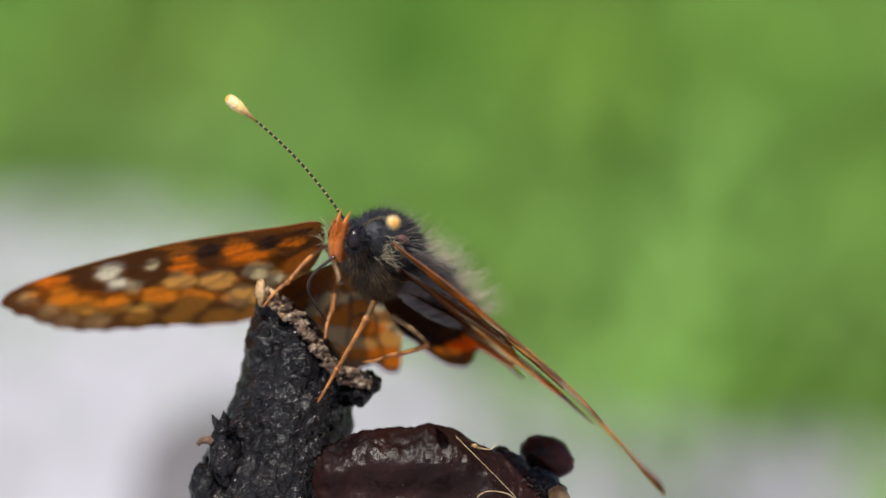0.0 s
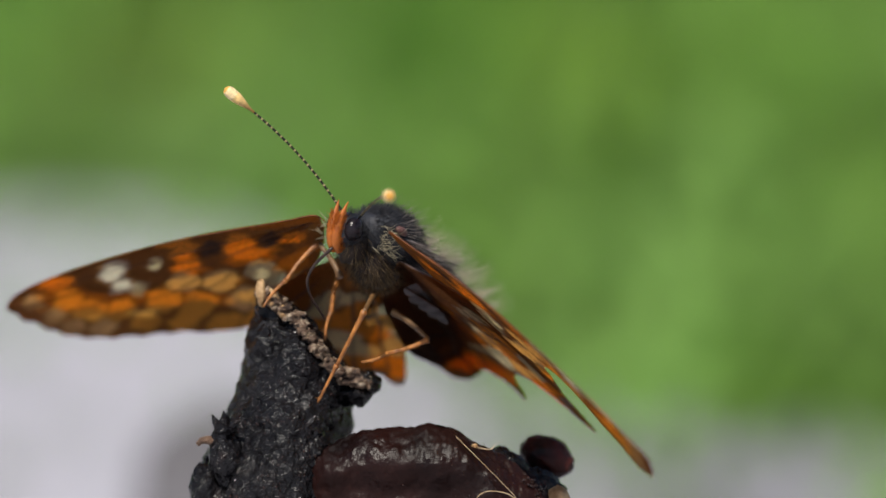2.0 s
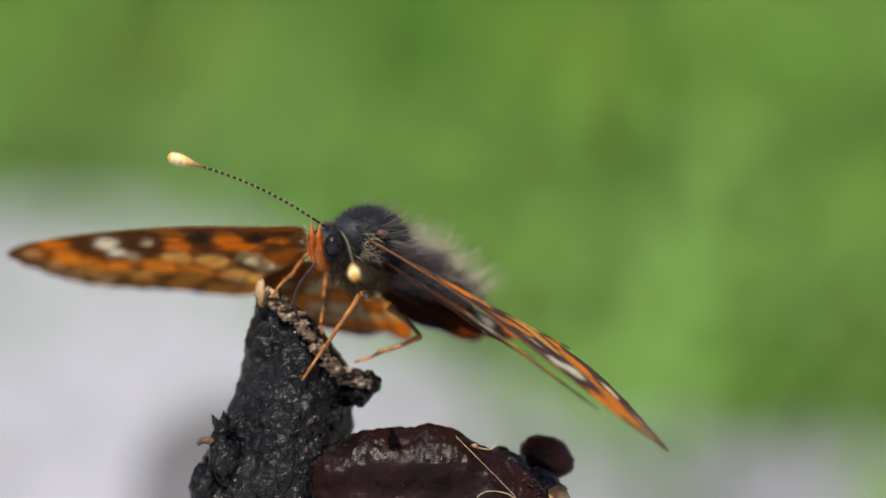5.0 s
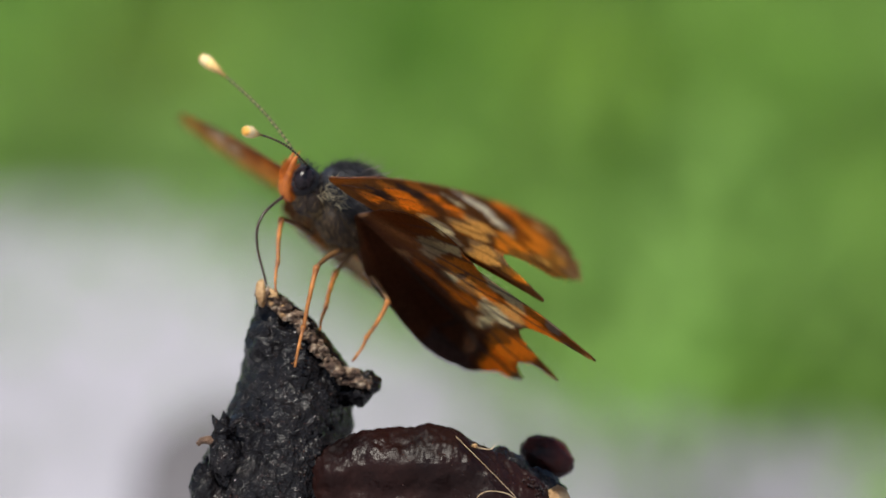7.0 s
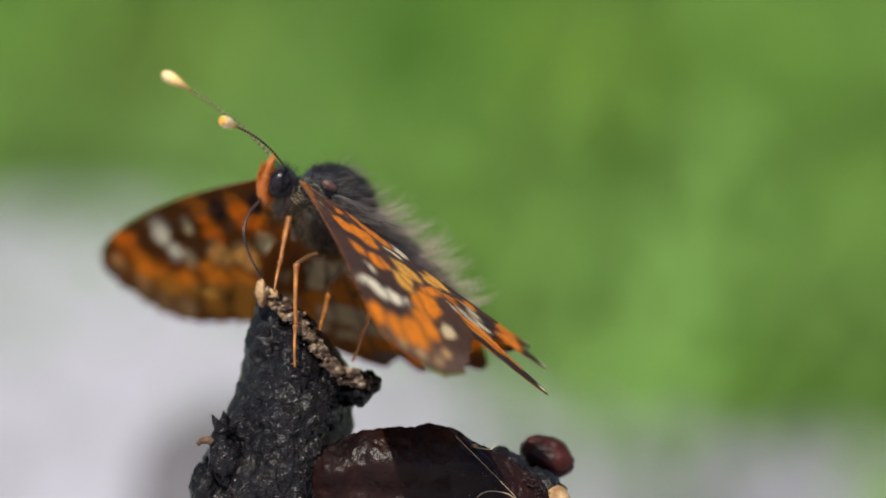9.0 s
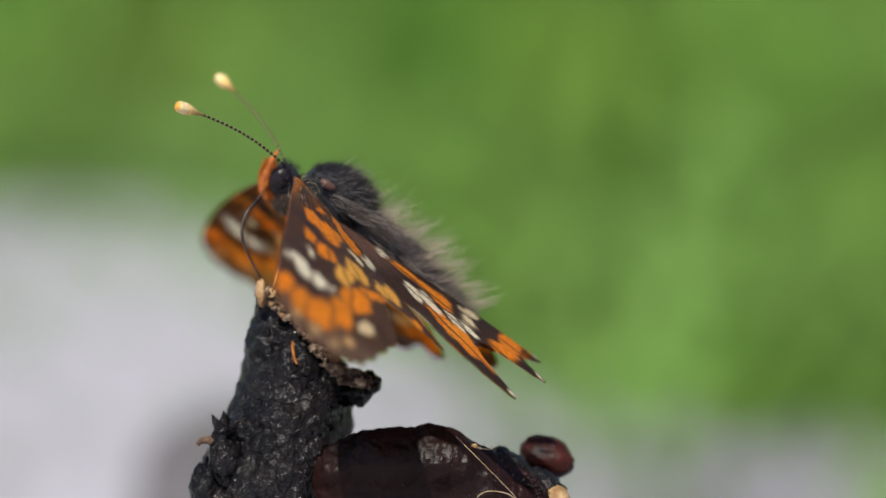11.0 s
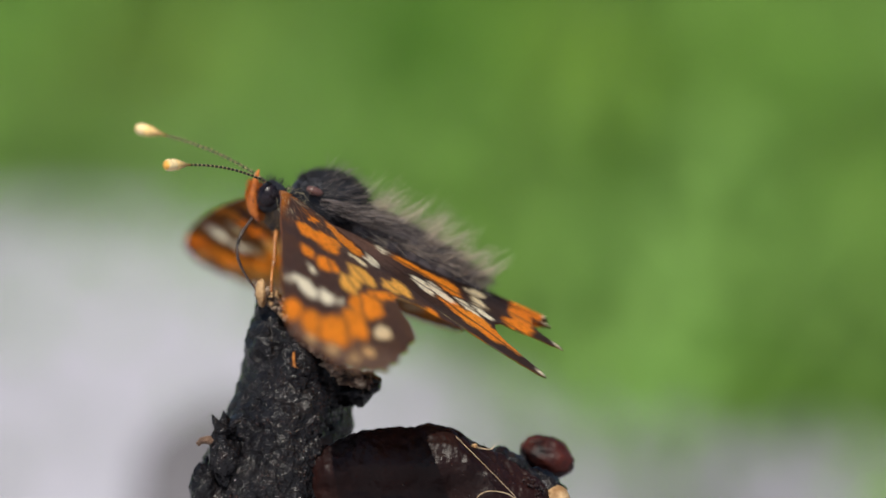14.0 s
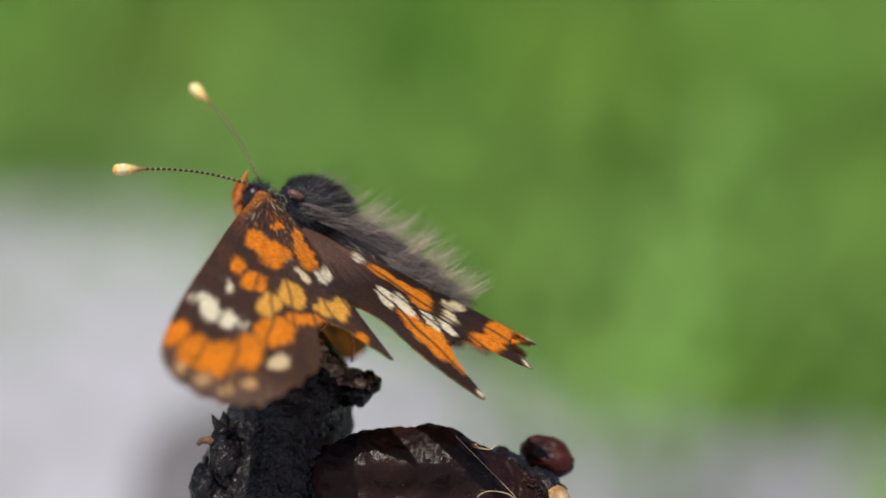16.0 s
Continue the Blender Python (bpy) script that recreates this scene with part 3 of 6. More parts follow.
HIND_UNDER = [
    (FLAME, [(5.6, 5.7, 2.20, 0.94, -18), (6.0, 7.7, 1.77, 0.82, -41), (8.9, 9.8, 1.82, 0.89, -38), (7.2, 11.5, 1.40, 0.65, -46), (7.7, 12.8, 1.13, 0.50, -49)]),
    (FLAME, [(1.6, 14.0, 3.54, 1.31, -17), (1.7, 12.7, 2.03, 0.76, -25), (9.7, 5.0, 0.88, 0.55, -26)]),
    (IVORY, [(5.4, 3.2, 1.35, 0.79, 0), (3.9, 4.2, 1.16, 0.71, -25), (8.5, 6.7, 1.8, 1.0, -44), (8.0, 8.8, 1.35, 0.75, -55), (4.1, 9.5, 1.31, 0.66, -33), (5.4, 10.2, 1.58, 1.12, -15), (2.3, 10.8, 1.27, 0.39, -24)]),
    (FLAME, [(8.6, 4.4, 1.0, 0.7, -20), (4.6, 4.9, 1.0, 0.6, 0), (10.8, 4.9, 0.8, 0.6, -20), (2.6, 4.6, 0.8, 0.5, 30)]),
    (IVORY, [(3.4, 6.2, 0.7, 0.45, 40), (6.9, 3.7, 0.8, 0.5, 10), (8.2, 2.0, 0.7, 0.4, 0), (10.4, 3.4, 0.8, 0.5, -20), (11.2, 6.2, 0.9, 0.55, -30), (10.2, 8.0, 0.8, 0.5, -40)]),
    (TAUPE, [(9.7, 11.1, 1.02, 0.48, -45), (8.7, 13.2, 0.73, 0.35, -36)]),
    (BROWN, [(-2.7, 12.1, 1.29, 1.21, 81), (-2.6, 10.5, 0.94, 0.78, -31)]),
    (SOOT, [(5.1, 6.2, 1.0, 0.25, -15), (-1.4, 12.6, 1.5, 0.16, 6), (-0.6, 10.2, 1.7, 0.13, 30), (-1.9, 11.4, 1.0, 0.12, 70)]),
]
FORE_LEFT = [(-0.25, 0.35), (0.25, -0.4), (2.3, -0.1), (6.3, 0.45), (10.7, 1.25), (15.3, 2.1), (19.4, 3.1), (22.0, 4.1), (23.3, 5.7), (22.4, 8.2), (20.1, 10.1), (17.6, 10.8), (15.2, 11.1), (13.4, 11.2), (11.8, 10.4),
             (10.8, 9.6), (9.2, 9.0), (8.4, 9.6), (7.9, 10.6), (7.6, 12.2), (7.1, 13.7), (6.7, 13.0), (6.3, 11.4), (5.6, 9.7), (3.5, 7.4), (1.0, 3.6), (0.0, 1.1)]
FORE_RIGHT = [(-0.25, 0.35), (0.25, -0.4), (2.3, -0.15), (6, 0.2), (10, 0.7), (14, 1.5), (18, 2.6), (21.3, 3.9), (23.4, 5.4), (23.8, 7.0), (22.7, 9.2), (21.0, 11.1), (18.3, 12.1), (15.0, 12.3), (12.0, 12.7),
              (9.6, 12.6), (8.2, 12.0), (6.0, 10.0), (3.5, 7.4), (1.0, 3.6), (0.0, 1.1)]
# edge of the torn hind wings: bearing from the leading edge in degrees, reach
LEFT_HIND = [(-6, 3.5), (2, 6.5), (14, 8.2), (28, 8.8), (38, 9.4), (43.5, 11.2), (47, 14.0), (50.5, 16.4), (53, 18.0), (54.4, 17.8), (55.8, 15.6), (59, 13.6), (64, 12.9), (69, 13.1), (73, 14.6),
             (76, 16.8), (77.5, 17.1), (79, 15.6), (84, 15.0), (87.5, 15.4), (89.5, 16.5), (91.5, 16.0), (94, 14.8), (101, 13.6), (107, 11.6), (112, 9.2), (117, 7.0), (127, 4)]
RIGHT_HIND = [(-6, 4), (2, 8.5), (14, 12.0), (28, 14.4), (38, 15.4), (46, 16.2), (52, 15.0), (55, 16.4), (58, 16.0), (61, 12.8), (64, 11.6), (67, 14.2), (70, 16.4),
              (75, 16.6), (80, 14.8), (83, 16.0), (90, 16.0), (98, 14.2), (106, 11.8), (112, 9.2), (117, 7.0), (127, 4)]


def soft_spot(u, v, s, grow=1.0, blur=0.25):
    cu, cv, a, b, turn = s
    c, d = math.cos(radians(turn)), math.sin(radians(turn))
    x, y = (u - cu) * c + (v - cv) * d, -(u - cu) * d + (v - cv) * c
    r = (np.abs(x / (a * grow)) ** 2.8 + np.abs(y / (b * grow)) ** 2.8) ** (1 / 2.8)
    return np.clip((1 + blur - r) / (2 * blur), 0, 1)[:, None]


def wobble(u, v, f, seed):
    return np.array([noise.noise((a * f, b * f, seed)) for a, b in zip(u, v)])


def lay(col, wu, wv, groups, grow=1.0, blur=0.14):
    for hue, spots in groups:
        for one in spots:
            k = soft_spot(wu, wv, one, grow, blur)
            col = col * (1 - k) + hue * k
    return col


def vein_lines(u, v, root, bearings, breadth, start):
    """How dark the fan of veins makes the scales: 0 between the veins, 1 on one."""
    du, dv = u - root[0], v - root[1]
    r = np.hypot(du, dv)
    b = np.degrees(np.arctan2(dv, du)) + 2.2 * wobble(u, v, 0.35, 21)
    k = np.zeros(len(u))
    for one in bearings:
        k = np.maximum(k, np.clip(1.6 - np.abs(np.radians(b - one)) * r / breadth, 0, 1))
    return (k * np.clip((r - start) / 2, 0, 1))[:, None]


FORE_FAN = ((2.0, 1.5), (5, 13, 20, 27, 35, 44, 54, 66), 0.11, 5.0)
HIND_FAN = ((0.0, 0.0), (12, 24, 35, 45, 55, 64, 73, 82, 91), 0.12, 4.0)


def fore_pattern(u, v, upper):
    wu, wv = u + 0.3 * wobble(u, v, 1.0, 2) + 0.22 * wobble(u, v, 2.9, 4) + 0.1 * wobble(u, v, 6.5, 34), v + 0.3 * wobble(u, v, 1.0, 9) + 0.22 * wobble(u, v, 2.9, 14) + 0.1 * wobble(u, v, 6.5, 44)
    if upper:
        outer = np.clip((u + 0.62 * v - 22.2) / 2.0, 0, 1)[:, None]
        col = BROWN * (1 - outer) + DUSK * 1.2 * outer
        col = lay(col, wu, wv, FORE_SPOTS[:3], 1.07)
        col = lay(col, wu, wv, FORE_SPOTS[3:], 0.9)
        front = (np.clip(1 - (v - 0.05 * u) / 0.45, 0, 1) * np.clip((7 - u) / 4, 0, 1))[:, None]
        col = col * (1 - 0.8 * front) + FIRE * 0.6 * 0.8 * front
        dust = np.clip(wobble(u, v, 5.0, 5) * 4.0 - 0.7, 0, 1)[:, None] * np.clip(1.25 - np.hypot(u, v) / 6, 0, 1)[:, None]
        grey = np.clip(wobble(u, v, 0.8, 25) * 3 + 0.5, 0, 1)[:, None]
        col = col * (1 - 0.75 * dust) + (CREAM * 0.8 * grey + FIRE * (1 - grey)) * 0.75 * dust
        specks = np.clip(wobble(u, v, 6.5, 8) * 3.0 - 1.1, 0, 1)[:, None] * np.clip((4.5 - u) / 3, 0, 1)[:, None]
        col = col * (1 - 0.7 * specks) + BROWN * 0.7 * specks
        k = 0.7 * vein_lines(u, v, *FORE_FAN)
        return col * (1 - k) + BROWN * k
    # beneath: orange, amber and cream cells between brown lines
    col = np.tile(UMBER, (len(u), 1))
    col = lay(col, wu, wv, FORE_UNDER[:4] + FORE_UNDER[5:], 0.95, 0.12)
    col = lay(col, wu, wv, FORE_UNDER[4:5], 0.78, 0.14)
    rim = np.clip((u + 0.62 * v - 25.2) / 0.9, 0, 1)[:, None]
    col = col * (1 - rim * 0.5) + RUST * rim * 0.5
    k = 0.55 * vein_lines(u, v, *FORE_FAN)
    return col * (1 - k) + UMBER * k


def hind_pattern(u, v, upper, shaded=False):
    wu, wv = u + 0.3 * wobble(u, v, 1.0, 6) + 0.22 * wobble(u, v, 2.9, 7) + 0.1 * wobble(u, v, 6.5, 37), v + 0.3 * wobble(u, v, 1.0, 16) + 0.22 * wobble(u, v, 2.9, 17) + 0.1 * wobble(u, v, 6.5, 47)
    if upper:
        # dusty grey-brown beside the body, black further out
        col = BROWN * 0.55 + (BROWN * 1.6 + 0.012) * np.clip((6.5 - np.hypot(u, v)) / 3, 0, 1)[:, None]
        col = lay(col, wu, wv, HIND_SPOTS, 1.0, 0.12)
        k = 0.8 * vein_lines(u, v, *HIND_FAN)
        return col * (1 - k) + BROWN * 0.6 * k
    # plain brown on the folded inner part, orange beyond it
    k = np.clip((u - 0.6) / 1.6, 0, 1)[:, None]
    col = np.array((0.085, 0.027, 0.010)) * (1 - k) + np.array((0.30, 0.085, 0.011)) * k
    col = lay(col, wu, wv, HIND_UNDER, 1.0, 0.12)
    if shaded:
        # shade of forewing and body over this wing's middle, painted in as plain brown
        shade = (np.clip((8.2 - np.hypot(wu, wv)) / 1.2, 0, 1) * np.clip((wv - 1.15 * wu + 0.4) / 1.2, 0, 1))[:, None]
        shade = np.maximum(shade, 0.6 * np.clip((7.4 - np.hypot(wu, wv)) / 1.2, 0, 1)[:, None])
        col = col * (1 - 0.85 * shade) + np.array((0.095, 0.03, 0.011)) * 0.85 * shade
    k = 0.8 * vein_lines(u, v, *HIND_FAN)
    return col * (1 - k) + SOOT * 2 * k


def fore_height(u, v, bow, droop):
    """Arch of a forewing: the trailing edge hangs at the root; on a drooping wing the outer corner bends down."""
    out = np.clip((u - 10) / 12, 0, 1.3)
    inner, tip = np.clip(u / 11 - 1, -1, 0), np.clip(u / 11 - 1, 0, 1.2)
    h = bow * np.sin(np.clip(u / 22, 0, 1) * math.pi) - 0.002 * np.clip(v, 0, 20) ** 2 + v * (0.06 * inner + (0.02 - 0.062 * droop) * tip)
    return h + droop * (1.28 * out ** 2 - 0.0206 * out * v ** 2)


def wing_sheet(edge, pattern, rings, camber, thick=0.045, fray=0.0, seed=0, fold=False, droop=0.0):
    """A thin two-faced wing in its own plane: u out, v back; returns verts, faces and colours for a left wing."""
    rng = random.Random(seed)
    n = len(edge)
    scale = [1.0 - (fray * rng.random() if fray else 0) for _ in range(n)]
    u, v = [], []
    for i in range(rings + 1):
        k = (i / rings) ** 0.8
        for (eu, ev), s in zip(edge, scale):
            kk = k * (1 if k < 0.85 else 1 - (1 - s) * (k - 0.85) / 0.15)
            u.append(eu * kk)
            v.append(ev * kk)
    u, v = np.array(u), np.array(v)
    ribs = np.array([noise.noise((math.degrees(math.atan2(b, a + 0.01)) * 0.16, 0.02 * a, 3)) for a, b in zip(u, v)])
    rib_relief = 0.10 * ribs * np.clip(np.hypot(u, v) / 6, 0, 1)
    if fold:
        inner = np.clip(0.2 - u, 0, 30)
        h = camber * np.sin(np.clip(u / 22, 0, 1) * math.pi) - 0.002 * np.clip(v, 0, 20) ** 2 + rib_relief - 0.7 * inner
        bent_u = u + 0.45 * inner
    else:
        h = fore_height(u, v, camber, droop) + rib_relief
        bent_u = u
    verts, cols = [], []
    for z, up in ((thick, True), (-thick, False)):
        cols.append(pattern(u, v, up))
        verts += [Vector((-b, a, c + z)) for a, b, c in zip(bent_u, v, h)]
    m = (rings + 1) * n
    faces = []
    for i in range(rings):
        for k in range(n - 1):
            q = (i * n + k, i * n + k + 1, (i + 1) * n + k + 1, (i + 1) * n + k)
            faces.append(q)
            faces.append(tuple(j + m for j in q[::-1]))
    for k in range(n - 1):
        j = rings * n + k
        faces.append((j, j + 1, j + 1 + m, j + m))
    return verts, faces, np.vstack(cols), u, v, h


def vein_tubes(ends, h_of, radius):
    out = []
    for (u0, v0), (u1, v1) in ends:
        pts = []
        for i in range(11):
            s = i / 10
            bow = 0.5 * math.sin(s * math.pi)
            uu, vv = u0 + (u1 - u0) * s, v0 + (v1 - v0) * s + bow * 0.4
            pts.append(Vector((-vv, uu, h_of(uu, vv))))
        out.append((pts, [radius * (1.1 - 0.8 * i / 10) for i in range(11)]))
    return out


def mirrored(vf):
    return [Vector((p.x, -p.y, p.z)) for p in vf[0]], [f[::-1] for f in vf[1]]


FRONT = grained("front_vein", [(0.3, (0.07, 0.022, 0.006)), (0.7, (0.26, 0.08, 0.013))], 1500, 0.5, dist=0.00003)
VEIN = grained("wing_vein", [(0.3, (0.05, 0.022, 0.012)), (0.7, (0.16, 0.065, 0.025))], 1500, 0.5, dist=0.00003)


def build_wing(fly, kind, left):
    fore = kind == "forewing"
    if fore:
        edge = [(p.x, p.y) for p in smooth_path([(a, b, 0) for a, b in (FORE_LEFT if left else FORE_RIGHT)], 12)]
        # fine scallops along the outer edge
        edge = [(a * (1 - 0.012 * abs(math.sin((a - b) * 1.45)) * (a + 0.62 * b > 20.5)), b * (1 - 0.02 * abs(math.sin((a - b) * 1.45)) * (a + 0.62 * b > 20.5))) for a, b in edge]
        bow, droop = (0.75, 0.4) if left else (0.2, 0.0)
        v, f, c, *_ = wing_sheet(edge, fore_pattern, 64, bow, fray=0.012, seed=1, droop=droop)
    else:
        prof = LEFT_HIND if left else RIGHT_HIND
        pts = smooth_path([(a, r, 0) for a, r in prof], 8)
        edge = [(p.y * math.cos(radians(p.x)), p.y * math.sin(radians(p.x))) for p in pts]
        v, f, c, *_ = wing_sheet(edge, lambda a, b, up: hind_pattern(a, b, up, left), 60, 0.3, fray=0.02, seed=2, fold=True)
    if not left:
        v, f = mirrored((v, f))
    ob = mesh_object(kind, [p * MM for p in v], f, WING, fly, "dark brown wing checkered in orange and cream" if fore else "torn wing checkered in orange, cream and black", colours=c)
    ob.data.materials.append(WING_UNDER)
    half = len(v) // 2
    for poly in ob.data.polygons:
        if min(poly.vertices) >= half:
            poly.material_index = 1
    # the thick front vein and the ribs
    if fore:
        h_of = lambda a, b: float(fore_height(a, b, bow, droop))
        front = [Vector((-b, a, h_of(a, b))) for a, b in edge[6:12 * 8]]
        lead = (front, [0.035 * (1.05 - i / len(front)) + 0.02 for i in range(len(front))])
        ribs = vein_tubes([((0.5, 0.3), e) for e in ((22.3, 4.6), (22.5, 6.6), (20.6, 8.8), (17.6, 10.2), (14.2, 11.0))], h_of, 0.048)
    else:
        lead = None
        h_of = lambda a, b: 0.3 * math.sin(min(max(a / 22, 0), 1) * math.pi) - 0.002 * max(b, 0) ** 2
        ends = [(math.cos(radians(a)) * r, math.sin(radians(a)) * r) for a, r in ((8, 6.5), (26, 8), (50, 15.0), (53, 16.8), (66, 12), (76, 15.5))]
        ribs = vein_tubes([((0.3, 0.2), e) for e in ends], h_of, 0.05)
    for k, (pts, rad) in enumerate(([lead] if lead else []) + ribs):
        vf = tube(pts, rad, 6)
        if not left:
            vf = mirrored(vf)
        part("front_vein" if lead and k == 0 else "vein", vf, FRONT if lead and k == 0 else VEIN, ob)
    return ob


def build_antenna(fly, left):
    """Shaft ringed black and pale, with a cream club; along +x of its own space."""
    n = 192
    L = 11.15
    pts = [Vector((L * i / n, 0, 0.6 * math.sin(math.pi * (i / n)) * (1 - 0.2 * i / n))) for i in range(n + 1)]
    rad, col = [], []
    for i in range(n + 1):
        s = i / n
        r = 0.075
        if s > 0.80:
            q = (s - 0.80) / 0.20
            r = 0.075 + 0.31 * math.sin(min(1, q * 1.12) * math.pi * 0.62) ** 1.5
            if q > 0.86:
                r *= math.sqrt(max(0.02, 1 - ((q - 0.86) / 0.14) ** 2))
        rad.append(r)
        ring = np.array((0.010, 0.008, 0.006)) if i % 7 > 1 or s < 0.08 else np.array((0.46, 0.36, 0.18))
        if s > 0.79:
            q = min(1, (s - 0.79) / 0.13)
            ring = np.array((0.20, 0.07, 0.015)) * (1 - q) + np.array((0.90, 0.62, 0.24)) * q
            if s > 0.93:
                ring = np.array((0.92, 0.70, 0.36))
            if s > 0.985:
                ring = np.array((0.78, 0.40, 0.08))
        col.append(ring)
    v, f = tube(pts, rad, 10)
    return mesh_object("antenna", [p * MM for p in v], f, RINGED, fly, "thin ringed antenna with a cream club", colours=np.repeat(np.array(col), 10, axis=0))


def on_blob(rng, c, size, keep):
    """A root on an ellipsoid, and its outward way, where keep(direction) holds."""
    while True:
        d = Vector((rng.gauss(0, 1), rng.gauss(0, 1), rng.gauss(0, 1))).normalized()
        if keep(d):
            p = Vector(c) + Vector((d.x * size[0], d.y * size[1], d.z * size[2]))
            return p, Vector((d.x / size[0], d.y / size[1], d.z / size[2])).normalized()


ABDOMEN_R = [(-1.2, 1.25), (-2.5, 1.5), (-5, 1.6), (-7.5, 1.45), (-9.5, 1.1), (-10.8, 0.62), (-11.4, 0.2)]
WAIST = Vector((-1.2, 0, 0.0))


def abdomen_z(x):
    return 0.02 * (x + 1.2)


def abdomen_r(x):
    return float(np.interp(-x, [-a for a, _ in ABDOMEN_R], [r for _, r in ABDOMEN_R]))


def build_body(fly):
    rng = random.Random(3)
    tc, ts = (-0.2, 0, 0.68), (2.5, 2.1, 1.9)
    part("thorax", blob(tc, ts, 40, 28, 0.05, 2.0, 1), CUTICLE, fly, "black furry thorax with a bluish sheen")
    bc, bs = (-0.4, 0, -0.95), (2.1, 1.35, 1.65)
    part("breast", blob(bc, bs, 32, 22, 0.08, 2.0, 4), BREAST, fly, "dark brown hairy breast")
    neck = part("neck", blob((2.35, 0, -0.85), (1.25, 0.8, 1.3), 24, 16, 0.08, 2.0, 6), BREAST, fly, "dark brown hairy neck")
    roots = []
    for _ in range(420):
        p, d = on_blob(rng, (2.35, 0, -0.85), (1.25, 0.8, 1.3), lambda d: d.z < 0.6)
        roots.append((p, d * 0.6 + Vector((rng.uniform(-0.5, 0.3), 0, -0.5))))
    part("neck_fur", hairs(roots, rng, 0.55, 0.013), FUR_BREAST, neck)
    pts, rad = [], []
    for i in range(81):
        x = -1.2 - 10.2 * i / 80
        g = 1 - 0.07 * abs(math.sin((x + 1.2) * math.pi / 1.25)) ** 6
        pts.append(Vector((x + 1.2, 0, abdomen_z(x))))
        rad.append(abdomen_r(x) * g)
    belly = part("abdomen", tube(pts, rad, 28), SKIN, fly, "grey banded hairy abdomen")
    # fur
    back = Vector((-1, 0, 0.0))
    roots = []
    for _ in range(5000):
        p, d = on_blob(rng, tc, ts, lambda d: d.x < 0.93)
        roots.append((p, d * 0.7 + back * rng.uniform(0.35, 1.0)))
    part("thorax_fur", hairs(roots, rng, 0.6, 0.012), FUR_DARK, fly, "slate black thorax fur")
    roots = []
    for _ in range(420):
        p, d = on_blob(rng, tc, ts, lambda d: d.z > -0.1 and d.x < 0.4)
        roots.append((p, d + back * rng.uniform(0.4, 1.0)))
    part("thorax_down", hairs(roots, rng, 1.35, 0.010), FUR_GREY, fly, "fine grey down")
    roots = []
    for _ in range(1500):
        p, d = on_blob(rng, bc, bs, lambda d: d.z < 0.4)
        roots.append((p, d * 0.7 + back * rng.uniform(0.0, 0.8) + Vector((0, 0, -0.3))))
    part("breast_fur", hairs(roots, rng, 0.7, 0.013), FUR_BREAST, fly, "dull dark olive breast fur")
    # long pale hairs along the abdomen's back, and a grey coat down its sides
    long_roots, coat = [], []
    for _ in range(130):
        # one wisp: hairs whose tips draw together
        x = -1.2 - 9.9 * rng.random() ** 0.9
        a = rng.gauss(0, 0.7)
        lean = rng.uniform(0.15, 0.95)
        d = Vector((0, math.sin(a), math.cos(a)))
        knot = Vector((x + 1.2, 0, abdomen_z(x))) + d * (abdomen_r(x) + 2.3) + back * 2.3 * lean
        for _ in range(7):
            xx, aa = x + rng.gauss(0, 0.35), a + rng.gauss(0, 0.22)
            r = abdomen_r(xx)
            p = Vector((xx + 1.2, math.sin(aa) * r, math.cos(aa) * r + abdomen_z(xx)))
            long_roots.append((p, knot - p))
    for _ in range(1900):
        x = -1.0 - 9.9 * rng.random()
        a = rng.uniform(-1.55, 1.55)
        r = abdomen_r(x)
        d = Vector((0, math.sin(a), math.cos(a)))
        coat.append((Vector((x + 1.2, d.y * r, d.z * r + abdomen_z(x))), d * 0.22 + back * 1.0))
    part("abdomen_hair", hairs(long_roots, rng, 2.7, 0.0095, 0.2), FUR_PALE, belly, "long pale hairs")
    part("abdomen_coat", hairs(coat, rng, 1.5, 0.013, 0.12), FUR_GREY, belly, "grey-brown hair coat")
    for s in (1, -1):
        roots = []
        for _ in range(80):
            p = Vector((rng.uniform(1.2, 2.9), s * rng.uniform(2.1, 2.7), rng.uniform(-0.9, 0.7)))
            roots.append((p, Vector((rng.uniform(-0.9, 0.5), s * rng.uniform(0.3, 1.0), rng.uniform(-0.6, 0.6)))))
        part("tegula", blob((1.1, s * 2.3, 1.0), (0.55, 0.3, 0.26), 18, 12, 0.1, 2, 5), TEGULA, fly, "small brown scale over the wing root")
        part("shoulder_tuft", hairs(roots, rng, 0.75, 0.022), FUR_CREAM, fly, "cream tuft at the wing root")
        roots = []
        for _ in range(230):
            p = Vector((rng.uniform(-3.6, 0.6), s * rng.uniform(1.7, 2.6), rng.uniform(0.0, 0.9)))
            roots.append((p, Vector((-1.0, s * rng.uniform(0.2, 0.9), rng.uniform(-0.05, 0.35)))))
        part("wing_root_fur", hairs(roots, rng, 2.2, 0.018), FUR_GREY, fly, "grey hair over the wing root")
    return belly


